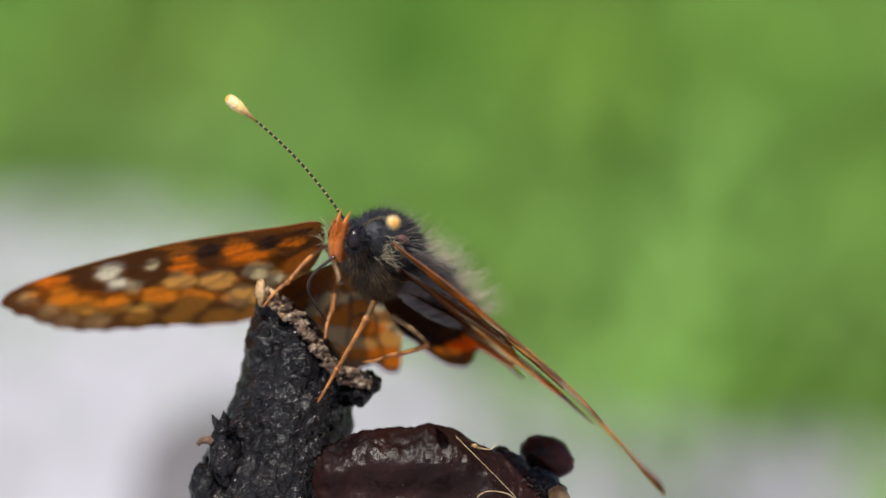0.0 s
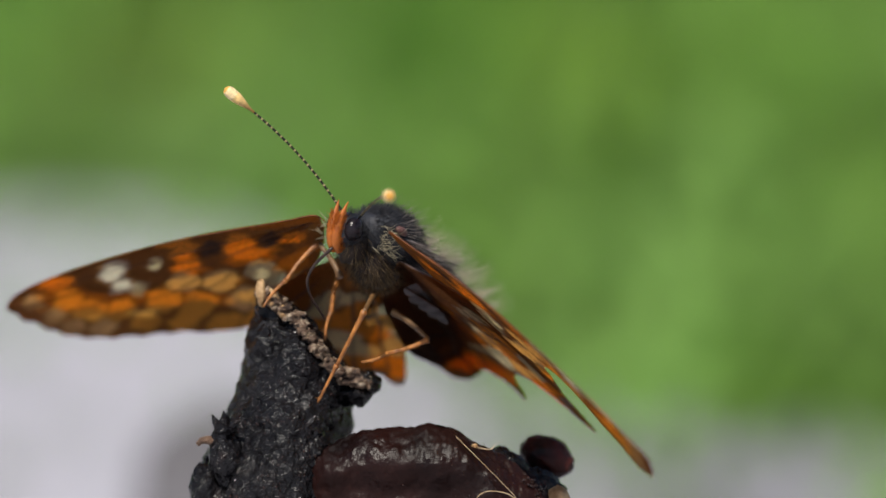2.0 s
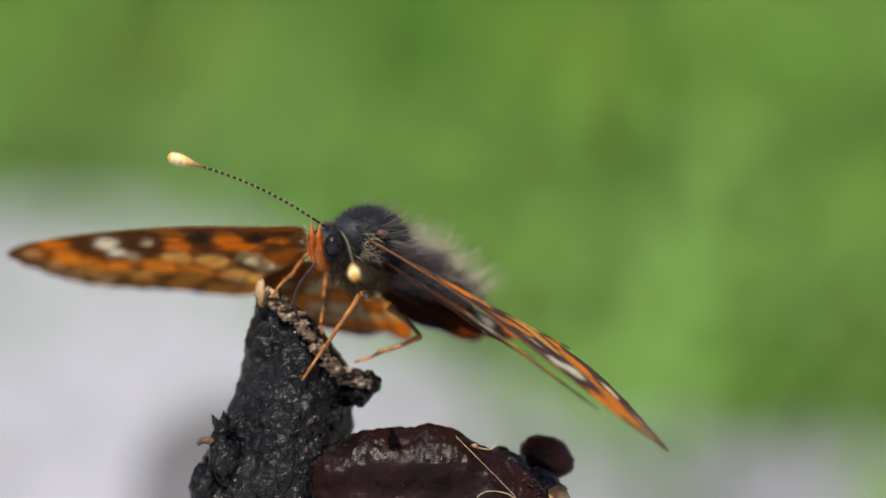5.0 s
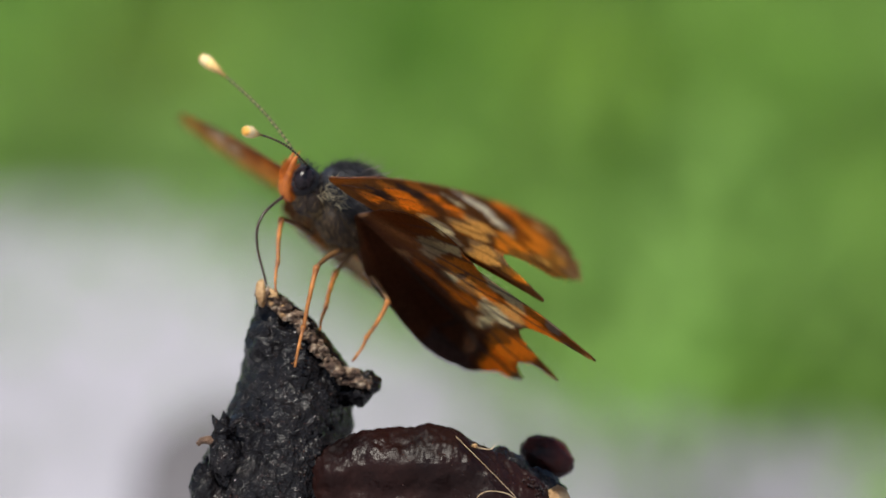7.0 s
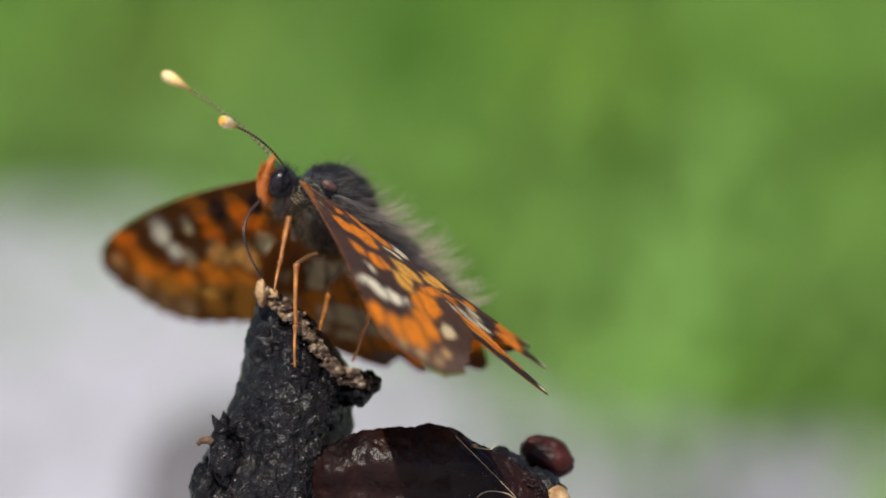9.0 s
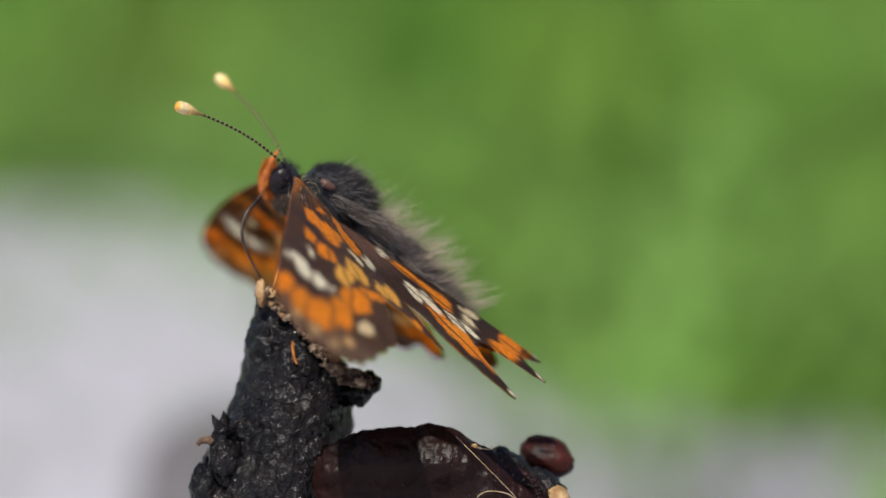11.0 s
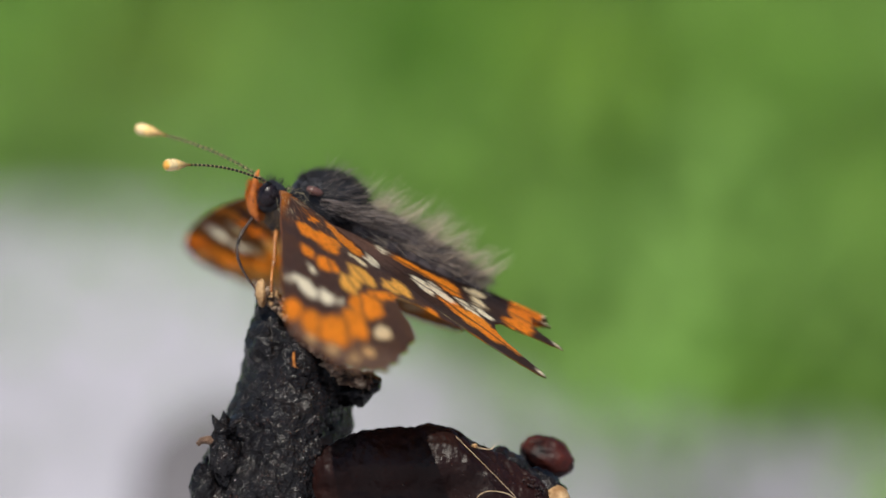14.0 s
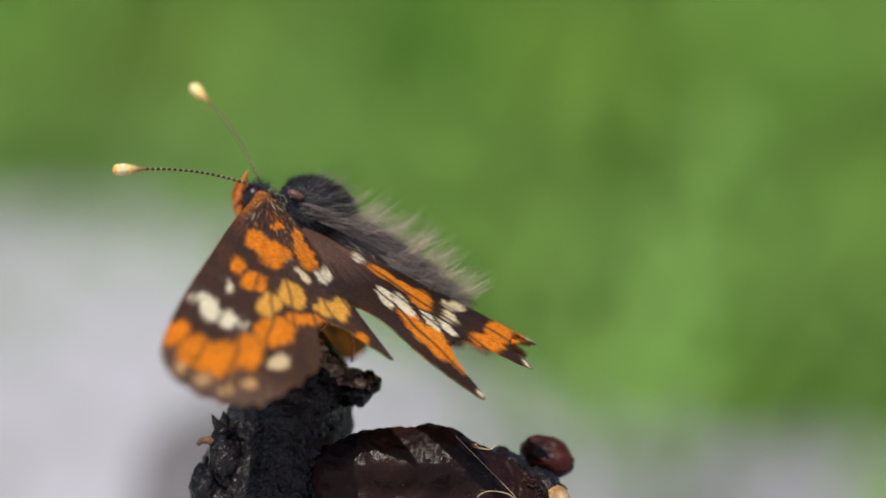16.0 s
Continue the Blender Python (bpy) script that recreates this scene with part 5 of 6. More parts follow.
    walk(fore_right, [
        (0.0, flap(FORE_HINGE, False, -25.7, 16.3, -1.9)),
        (0.5, flap(FORE_HINGE, False, -25.2, 17.1, -1.5)),
        (0.8, flap(FORE_HINGE, False, -16.5, 16.9, -2.6)),
        (0.9, flap(FORE_HINGE, False, -12.6, 16.9, -2.7)),
        (1.0, flap(FORE_HINGE, False, -16.5, 16.8, -2.9)),
        (1.5, flap(FORE_HINGE, False, -28.9, 17.2, -2.7)),
        (2.0, flap(FORE_HINGE, False, -25.2, 16.2, -2.4)),
        (2.5, flap(FORE_HINGE, False, -21.0, 15.8, -2.4)),
        (2.6, flap(FORE_HINGE, False, -6.5, 13.3, -1.8)),
        (2.7, flap(FORE_HINGE, False, 1.6, 12.5, -0.9)),
        (2.8, flap(FORE_HINGE, False, 1.7, 12.3, -0.9)),
        (2.9, flap(FORE_HINGE, False, -6.4, 12.9, -2.3)),
        (3.0, flap(FORE_HINGE, False, -19.5, 15.0, -2.7)),
        (3.5, flap(FORE_HINGE, False, -15.1, 14.6, -2.2)),
        (3.6, flap(FORE_HINGE, False, -6.2, 13.9, -3.4)),
        (3.7, flap(FORE_HINGE, False, -4.9, 13.0, -3.1)),
        (3.8, flap(FORE_HINGE, False, -3.8, 12.1, -6.5)),
        (3.9, flap(FORE_HINGE, False, -8.3, 15.1, -6.2)),
        (4.0, flap(FORE_HINGE, False, -10.6, 18.5, -6.5)),
        (4.2, flap(FORE_HINGE, False, -9.8, 18.5, -6.9)),
        (4.9, flap(FORE_HINGE, False, -9.8, 18.5, -6.9)),
        (5.5, flap(FORE_HINGE, False, -18.5, 19.4, -4.4)),
        (6.1, flap(FORE_HINGE, False, -18.5, 19.4, -4.4)),
        (6.3, flap(FORE_HINGE, False, 17.5, 12.4, -7.3)),
        (6.4, flap(FORE_HINGE, False, -18.5, 19.4, -4.4)),
        (6.5, flap(FORE_HINGE, False, -18.0, 16.1, -5.2)),
        (6.8, flap(FORE_HINGE, False, -19.1, 15.5, -5.0)),
        (6.9, flap(FORE_HINGE, False, -11.1, 11.4, -7.6)),
        (7.0, flap(FORE_HINGE, False, 8.1, 11.5, -5.3)),
        (7.1, flap(FORE_HINGE, False, 10.7, 10.3, -4.7)),
        (7.2, flap(FORE_HINGE, False, 6.3, 11.7, -4.6)),
        (7.3, flap(FORE_HINGE, False, -13.4, 14.3, -8.2)),
        (7.4, flap(FORE_HINGE, False, -15.8, 15.4, -8.9)),
        (7.5, flap(FORE_HINGE, False, -16.3, 14.9, -8.7)),
        (7.7, flap(FORE_HINGE, False, -14.2, 14.8, -8.8)),
        (7.8, flap(FORE_HINGE, False, -8.5, 14.1, -8.5)),
        (7.9, flap(FORE_HINGE, False, -8.9, 14.0, -8.5)),
        (8.0, flap(FORE_HINGE, False, -11.4, 13.0, -9.0)),
        (8.2, flap(FORE_HINGE, False, -15.9, 13.7, -10.7)),
        (8.3, flap(FORE_HINGE, False, -21.3, 20.2, -11.9)),
        (8.5, flap(FORE_HINGE, False, -10.4, 17.8, -12.1)),
        (8.6, flap(FORE_HINGE, False, 10.7, 10.3, -4.7)),
        (8.8, flap(FORE_HINGE, False, -18.5, 19.5, -11.9)),
        (9.0, flap(FORE_HINGE, False, -19.5, 19.5, -11.9)),
        (9.2, flap(FORE_HINGE, False, -15.6, 20.3, -10.9)),
        (10.2, flap(FORE_HINGE, False, -15.0, 19.5, -9.9)),
        (11.3, flap(FORE_HINGE, False, -16.6, 7.8, 0.5)),
        (11.4, flap(FORE_HINGE, False, -16.9, 7.6, 1.1)),
        (11.5, flap(FORE_HINGE, False, -8.0, 6.0, 0.0)),
        (11.6, flap(FORE_HINGE, False, 24.9, 12.1, -1.5)),
        (11.7, flap(FORE_HINGE, False, 23.8, 11.6, -5.2)),
        (11.8, flap(FORE_HINGE, False, -3.9, 15.9, -9.9)),
        (11.9, flap(FORE_HINGE, False, -25.5, 14.8, -17.3)),
        (12.0, flap(FORE_HINGE, False, -22.5, 15.1, -17.4)),
        (12.5, flap(FORE_HINGE, False, -12.6, 16.0, -15.3)),
        (12.6, flap(FORE_HINGE, False, 1.2, 14.7, -14.7)),
        (12.7, flap(FORE_HINGE, False, 9.4, 11.5, -14.1)),
        (12.8, flap(FORE_HINGE, False, 11.5, 12.7, -13.5)),
        (12.9, flap(FORE_HINGE, False, -0.1, 15.3, -13.2)),
        (13.0, flap(FORE_HINGE, False, -15.5, 17.3, -13.2)),
        (13.5, flap(FORE_HINGE, False, -12.4, 17.4, -8.7)),
        (13.7, flap(FORE_HINGE, False, -15.3, 19.3, -7.5)),
        (14.0, flap(FORE_HINGE, False, -11.1, 17.2, -6.3)),
        (14.2, flap(FORE_HINGE, False, -7.0, 17.2, -5.0)),
        (14.5, flap(FORE_HINGE, False, -10.2, 16.8, -3.9)),
        (15.0, flap(FORE_HINGE, False, -8.9, 17.4, -4.0)),
        (15.2, flap(FORE_HINGE, False, -10.4, 17.5, -2.9)),
        (15.6, flap(FORE_HINGE, False, -8.4, 17.3, -2.1)),
        (16.0, flap(FORE_HINGE, False, -25.9, 17.0, -1.8)),
    ])
    walk(hind_left, [
        (0.0, flap(HIND_HINGE, True, -16.6, -12.3, -5.8)),
        (0.5, flap(HIND_HINGE, True, -14.4, -12.8, -5.6)),
        (0.8, flap(HIND_HINGE, True, -15.7, -10.6, -6.0)),
        (0.9, flap(HIND_HINGE, True, -10.6, -10.3, -2.4)),
        (1.0, flap(HIND_HINGE, True, -6.4, -9.1, -6.3)),
        (1.5, flap(HIND_HINGE, True, -16.1, -9.3, -7.7)),
        (2.0, flap(HIND_HINGE, True, -14.5, -10.1, -9.3)),
        (2.5, flap(HIND_HINGE, True, -17.3, -9.4, -9.9)),
        (2.6, flap(HIND_HINGE, True, -13.4, -9.6, -9.6)),
        (2.7, flap(HIND_HINGE, True, -2.5, -8.9, -4.2)),
        (2.8, flap(HIND_HINGE, True, -2.8, -10.5, -3.2)),
        (2.9, flap(HIND_HINGE, True, -16.7, -10.1, -8.8)),
        (3.0, flap(HIND_HINGE, True, -20.7, -10.2, -8.6)),
        (3.5, flap(HIND_HINGE, True, -22.3, -9.3, -8.7)),
        (3.6, flap(HIND_HINGE, True, -18.7, -9.2, -8.6)),
        (3.7, flap(HIND_HINGE, True, -17.4, -9.0, -8.5)),
        (3.8, flap(HIND_HINGE, True, -21.8, -8.9, -8.3)),
        (3.9, flap(HIND_HINGE, True, -25.9, -8.8, -8.2)),
        (4.0, flap(HIND_HINGE, True, -24.0, -8.6, -8.1)),
        (4.2, flap(HIND_HINGE, True, -23.5, -8.7, -8.4)),
        (4.9, flap(HIND_HINGE, True, -23.5, -8.7, -8.4)),
        (5.5, flap(HIND_HINGE, True, -26.5, -9.2, -11.8)),
        (6.1, flap(HIND_HINGE, True, -26.5, -9.2, -11.8)),
        (6.3, flap(HIND_HINGE, True, 6.9, -6.1, -9.7)),
        (6.4, flap(HIND_HINGE, True, -26.5, -9.2, -11.8)),
        (6.5, flap(HIND_HINGE, True, -20.8, -9.2, -12.0)),
        (6.8, flap(HIND_HINGE, True, -25.6, -5.7, -10.5)),
        (6.9, flap(HIND_HINGE, True, -19.7, -4.5, -10.0)),
        (7.0, flap(HIND_HINGE, True, 6.0, -2.4, -9.5)),
        (7.1, flap(HIND_HINGE, True, 3.0, -6.3, -6.3)),
        (7.2, flap(HIND_HINGE, True, 2.0, -3.4, -7.2)),
        (7.3, flap(HIND_HINGE, True, -19.0, 0.0, -7.4)),
        (7.4, flap(HIND_HINGE, True, -17.0, -1.0, -8.3)),
        (7.5, flap(HIND_HINGE, True, -17.1, -3.2, -8.0)),
        (7.7, flap(HIND_HINGE, True, -18.2, -2.5, -8.0)),
        (7.8, flap(HIND_HINGE, True, -16.5, -0.8, -5.8)),
        (7.9, flap(HIND_HINGE, True, -17.0, 0.4, -5.7)),
        (8.0, flap(HIND_HINGE, True, -19.2, -2.0, -7.9)),
        (8.2, flap(HIND_HINGE, True, -25.0, -0.7, -9.5)),
        (8.3, flap(HIND_HINGE, True, -25.2, -4.6, -5.4)),
        (8.5, flap(HIND_HINGE, True, -16.9, -4.7, -2.7)),
        (8.6, flap(HIND_HINGE, True, 3.0, -6.3, -6.3)),
        (8.8, flap(HIND_HINGE, True, -18.9, -5.5, -2.5)),
        (9.0, flap(HIND_HINGE, True, -18.9, -5.5, -2.5)),
        (9.2, flap(HIND_HINGE, True, -19.3, -6.5, -3.5)),
        (10.2, flap(HIND_HINGE, True, -19.3, -6.5, -3.5)),
        (11.3, flap(HIND_HINGE, True, -18.8, 2.9, 0.6)),
        (11.4, flap(HIND_HINGE, True, -13.9, -4.9, -4.5)),
        (11.5, flap(HIND_HINGE, True, -4.5, -5.0, -6.0)),
        (11.6, flap(HIND_HINGE, True, 11.9, -1.9, -7.5)),
        (11.7, flap(HIND_HINGE, True, 5.0, -2.5, -8.1)),
        (11.8, flap(HIND_HINGE, True, -6.9, -3.6, -4.3)),
        (11.9, flap(HIND_HINGE, True, -26.1, -5.9, 1.4)),
        (12.0, flap(HIND_HINGE, True, -20.4, -5.0, -0.8)),
        (12.5, flap(HIND_HINGE, True, -20.7, -6.0, -1.1)),
        (12.6, flap(HIND_HINGE, True, -2.1, -5.5, 0.3)),
        (12.7, flap(HIND_HINGE, True, 5.2, -4.2, 0.4)),
        (12.8, flap(HIND_HINGE, True, 3.7, -6.0, 0.8)),
        (12.9, flap(HIND_HINGE, True, -6.0, -4.4, 0.6)),
        (13.0, flap(HIND_HINGE, True, -21.1, -6.0, -2.5)),
        (13.5, flap(HIND_HINGE, True, -18.6, -5.8, -3.7)),
        (13.7, flap(HIND_HINGE, True, -18.2, 1.5, -1.0)),
        (14.0, flap(HIND_HINGE, True, -21.9, -4.4, -5.6)),
        (14.2, flap(HIND_HINGE, True, -15.3, -3.7, -3.1)),
        (14.5, flap(HIND_HINGE, True, -21.5, -5.1, -3.2)),
        (15.0, flap(HIND_HINGE, True, -22.5, -4.5, -3.8)),
        (15.2, flap(HIND_HINGE, True, -20.9, -4.5, -3.5)),
        (15.6, flap(HIND_HINGE, True, -23.9, 0.6, 0.1)),
        (16.0, flap(HIND_HINGE, True, -29.1, -2.1, -2.2)),
    ])
    walk(hind_right, [
        (0.0, flap(HIND_HINGE, False, -31.5, -9.0, -3.5)),
        (0.5, flap(HIND_HINGE, False, -31.0, -9.0, -3.3)),
        (0.8, flap(HIND_HINGE, False, -22.3, -9.0, -3.6)),
        (0.9, flap(HIND_HINGE, False, -18.4, -9.0, -1.5)),
        (1.0, flap(HIND_HINGE, False, -22.3, -9.0, -3.8)),
        (1.5, flap(HIND_HINGE, False, -34.7, -9.0, -4.6)),
        (2.0, flap(HIND_HINGE, False, -31.0, -9.0, -5.6)),
        (2.5, flap(HIND_HINGE, False, -26.8, -9.0, -5.9)),
        (2.6, flap(HIND_HINGE, False, -12.3, -9.0, -5.8)),
        (2.7, flap(HIND_HINGE, False, -4.2, -9.0, -2.5)),
        (2.8, flap(HIND_HINGE, False, -4.1, -9.0, -1.9)),
        (2.9, flap(HIND_HINGE, False, -12.2, -9.0, -5.3)),
        (3.0, flap(HIND_HINGE, False, -25.3, -9.0, -5.2)),
        (3.5, flap(HIND_HINGE, False, -20.9, -9.0, -5.2)),
        (3.6, flap(HIND_HINGE, False, -11.2, -9.0, -5.2)),
        (3.7, flap(HIND_HINGE, False, -9.9, -9.0, -5.1)),
        (3.8, flap(HIND_HINGE, False, -10.8, -9.0, -5.0)),
        (3.9, flap(HIND_HINGE, False, -15.3, -9.0, -4.9)),
        (4.0, flap(HIND_HINGE, False, -17.6, -9.0, -4.9)),
        (4.2, flap(HIND_HINGE, False, -16.8, -9.0, -5.1)),
        (4.9, flap(HIND_HINGE, False, -16.8, -9.0, -5.1)),
        (5.5, flap(HIND_HINGE, False, -28.5, 0.0, -7.1)),
        (6.1, flap(HIND_HINGE, False, -28.5, 0.0, -7.1)),
        (6.3, flap(HIND_HINGE, False, 18.3, -6.1, -5.8)),
        (6.4, flap(HIND_HINGE, False, -28.5, 0.0, -7.1)),
        (6.5, flap(HIND_HINGE, False, -28.0, 0.0, -7.2)),
        (6.8, flap(HIND_HINGE, False, -29.1, 0.0, -6.3)),
        (6.9, flap(HIND_HINGE, False, -21.1, 0.0, -6.0)),
        (7.0, flap(HIND_HINGE, False, -1.9, 0.0, -5.7)),
        (7.1, flap(HIND_HINGE, False, 0.7, 0.0, -3.8)),
        (7.2, flap(HIND_HINGE, False, -3.7, 0.0, -4.3)),
        (7.3, flap(HIND_HINGE, False, -25.1, 0.0, -4.5)),
        (7.4, flap(HIND_HINGE, False, -27.5, 0.0, -5.0)),
        (7.5, flap(HIND_HINGE, False, -28.0, 0.0, -4.8)),
        (7.7, flap(HIND_HINGE, False, -25.9, 0.0, -4.8)),
        (7.8, flap(HIND_HINGE, False, -20.2, 0.0, -3.5)),
        (7.9, flap(HIND_HINGE, False, -20.6, 0.0, -3.4)),
        (8.0, flap(HIND_HINGE, False, -23.1, 0.0, -4.7)),
        (8.2, flap(HIND_HINGE, False, -27.6, 0.0, -5.7)),
        (8.3, flap(HIND_HINGE, False, -33.0, 0.0, -3.3)),
        (8.5, flap(HIND_HINGE, False, -19.3, 0.0, -1.6)),
        (8.6, flap(HIND_HINGE, False, 0.7, 0.0, -3.8)),
        (8.8, flap(HIND_HINGE, False, -30.4, 0.0, -1.5)),
        (9.0, flap(HIND_HINGE, False, -30.4, 0.0, -1.5)),
        (9.2, flap(HIND_HINGE, False, -26.5, 0.0, -2.1)),
        (10.2, flap(HIND_HINGE, False, -26.5, 0.0, -2.1)),
        (11.3, flap(HIND_HINGE, False, -18.6, 2.9, 0.4)),
        (11.4, flap(HIND_HINGE, False, -11.7, -4.9, -2.7)),
        (11.5, flap(HIND_HINGE, False, -9.0, -8.0, -5.5)),
        (11.6, flap(HIND_HINGE, False, 24.4, -1.9, -4.5)),
        (11.7, flap(HIND_HINGE, False, 19.4, -2.5, -4.8)),
        (11.8, flap(HIND_HINGE, False, -6.2, -3.6, -2.6)),
        (11.9, flap(HIND_HINGE, False, -28.3, -5.9, 0.8)),
        (12.0, flap(HIND_HINGE, False, -26.6, -5.0, -0.5)),
        (12.5, flap(HIND_HINGE, False, -18.5, -6.0, -0.6)),
        (12.6, flap(HIND_HINGE, False, -4.7, -5.5, 0.2)),
        (12.7, flap(HIND_HINGE, False, 3.3, -4.2, 0.2)),
        (12.8, flap(HIND_HINGE, False, 6.3, -6.0, 0.5)),
        (12.9, flap(HIND_HINGE, False, -4.1, -4.4, 0.4)),
        (13.0, flap(HIND_HINGE, False, -19.4, -6.0, -1.5)),
        (13.5, flap(HIND_HINGE, False, -16.6, -5.8, -2.2)),
        (13.7, flap(HIND_HINGE, False, -16.1, 1.5, -0.6)),
        (14.0, flap(HIND_HINGE, False, -16.5, -4.4, -3.4)),
        (14.2, flap(HIND_HINGE, False, -11.4, -3.7, -1.8)),
        (14.5, flap(HIND_HINGE, False, -16.9, -5.1, -1.9)),
        (15.0, flap(HIND_HINGE, False, -13.2, -4.5, -2.3)),
        (15.2, flap(HIND_HINGE, False, -13.6, -4.5, -2.1)),
        (15.6, flap(HIND_HINGE, False, -3.7, 0.6, 0.1)),
        (16.0, flap(HIND_HINGE, False, -14.0, -2.1, -1.3)),
    ])
    walk(antenna_left, [
        (0.0, feeler(True, 48.5, -2.4)),
        (0.5, feeler(True, 49.0, -0.7)),
        (0.8, feeler(True, 48.9, 1.3)),
        (0.9, feeler(True, 48.9, 2.5)),
        (1.0, feeler(True, 49.0, 3.2)),
        (1.5, feeler(True, 49.7, 3.7)),
        (2.0, feeler(True, 48.2, 0.1)),
        (2.5, feeler(True, 46.2, -5.5)),
        (2.6, feeler(True, 46.5, -6.0)),
        (2.7, feeler(True, 45.6, -7.4)),
        (2.8, feeler(True, 46.0, -7.4)),
        (2.9, feeler(True, 46.2, -7.8)),
        (3.0, feeler(True, 45.8, -8.7)),
        (3.5, feeler(True, 46.2, -7.4)),
        (3.6, feeler(True, 46.6, -6.7)),
        (3.7, feeler(True, 46.1, -6.2)),
        (3.8, feeler(True, 44.0, -13.6)),
        (3.9, feeler(True, 47.6, -15.6)),
        (4.0, feeler(True, 51.6, -20.3)),
        (4.2, feeler(True, 53.9, -21.3)),
        (4.9, feeler(True, 52.7, -19.3)),
        (5.5, feeler(True, 47.8, -10.5)),
        (6.1, feeler(True, 46.3, -7.8)),
        (6.3, feeler(True, 46.3, -8.7)),
        (6.4, feeler(True, 46.3, -7.8)),
        (6.5, feeler(True, 46.0, -6.2)),
        (6.8, feeler(True, 45.1, -7.9)),
        (6.9, feeler(True, 33.6, -9.5)),
        (7.0, feeler(True, 41.0, -6.4)),
        (7.1, feeler(True, 40.9, -6.2)),
        (7.2, feeler(True, 42.1, -4.0)),
        (7.3, feeler(True, 40.1, -4.4)),
        (7.4, feeler(True, 39.7, -3.8)),
        (7.5, feeler(True, 39.4, -3.1)),
        (7.7, feeler(True, 38.7, -3.6)),
        (7.8, feeler(True, 38.3, -3.9)),
        (7.9, feeler(True, 38.0, -4.1)),
        (8.0, feeler(True, 37.6, -4.4)),
        (8.2, feeler(True, 39.0, -4.8)),
        (8.3, feeler(True, 44.5, -0.9)),
        (8.5, feeler(True, 44.2, -3.0)),
        (9.0, feeler(True, 47.7, -0.2)),
        (9.2, feeler(True, 46.3, -1.0)),
        (10.2, feeler(True, 38.5, -2.0)),
        (11.3, feeler(True, 30.6, -3.0)),
        (11.4, feeler(True, 27.5, -3.2)),
        (11.5, feeler(True, 30.2, -9.9)),
        (11.6, feeler(True, 38.2, -3.5)),
        (11.7, feeler(True, 41.2, -1.7)),
        (11.8, feeler(True, 36.5, 5.2)),
        (11.9, feeler(True, 40.4, 6.2)),
        (12.0, feeler(True, 40.4, 6.2)),
        (12.5, feeler(True, 41.9, 2.0)),
        (12.6, feeler(True, 42.6, 1.6)),
        (12.7, feeler(True, 45.3, 4.4)),
        (12.8, feeler(True, 42.9, 2.1)),
        (12.9, feeler(True, 46.2, 3.2)),
        (13.0, feeler(True, 43.1, 2.4)),
        (13.5, feeler(True, 41.6, -1.1)),
        (13.7, feeler(True, 39.6, 3.3)),
        (14.0, feeler(True, 45.4, -6.8)),
        (14.2, feeler(True, 46.6, -6.1)),
        (14.5, feeler(True, 46.1, -7.1)),
        (15.0, feeler(True, 42.8, -5.8)),
        (15.2, feeler(True, 40.2, -5.7)),
        (15.6, feeler(True, 41.0, -4.4)),
        (16.0, feeler(True, 37.5, -15.3)),
    ])
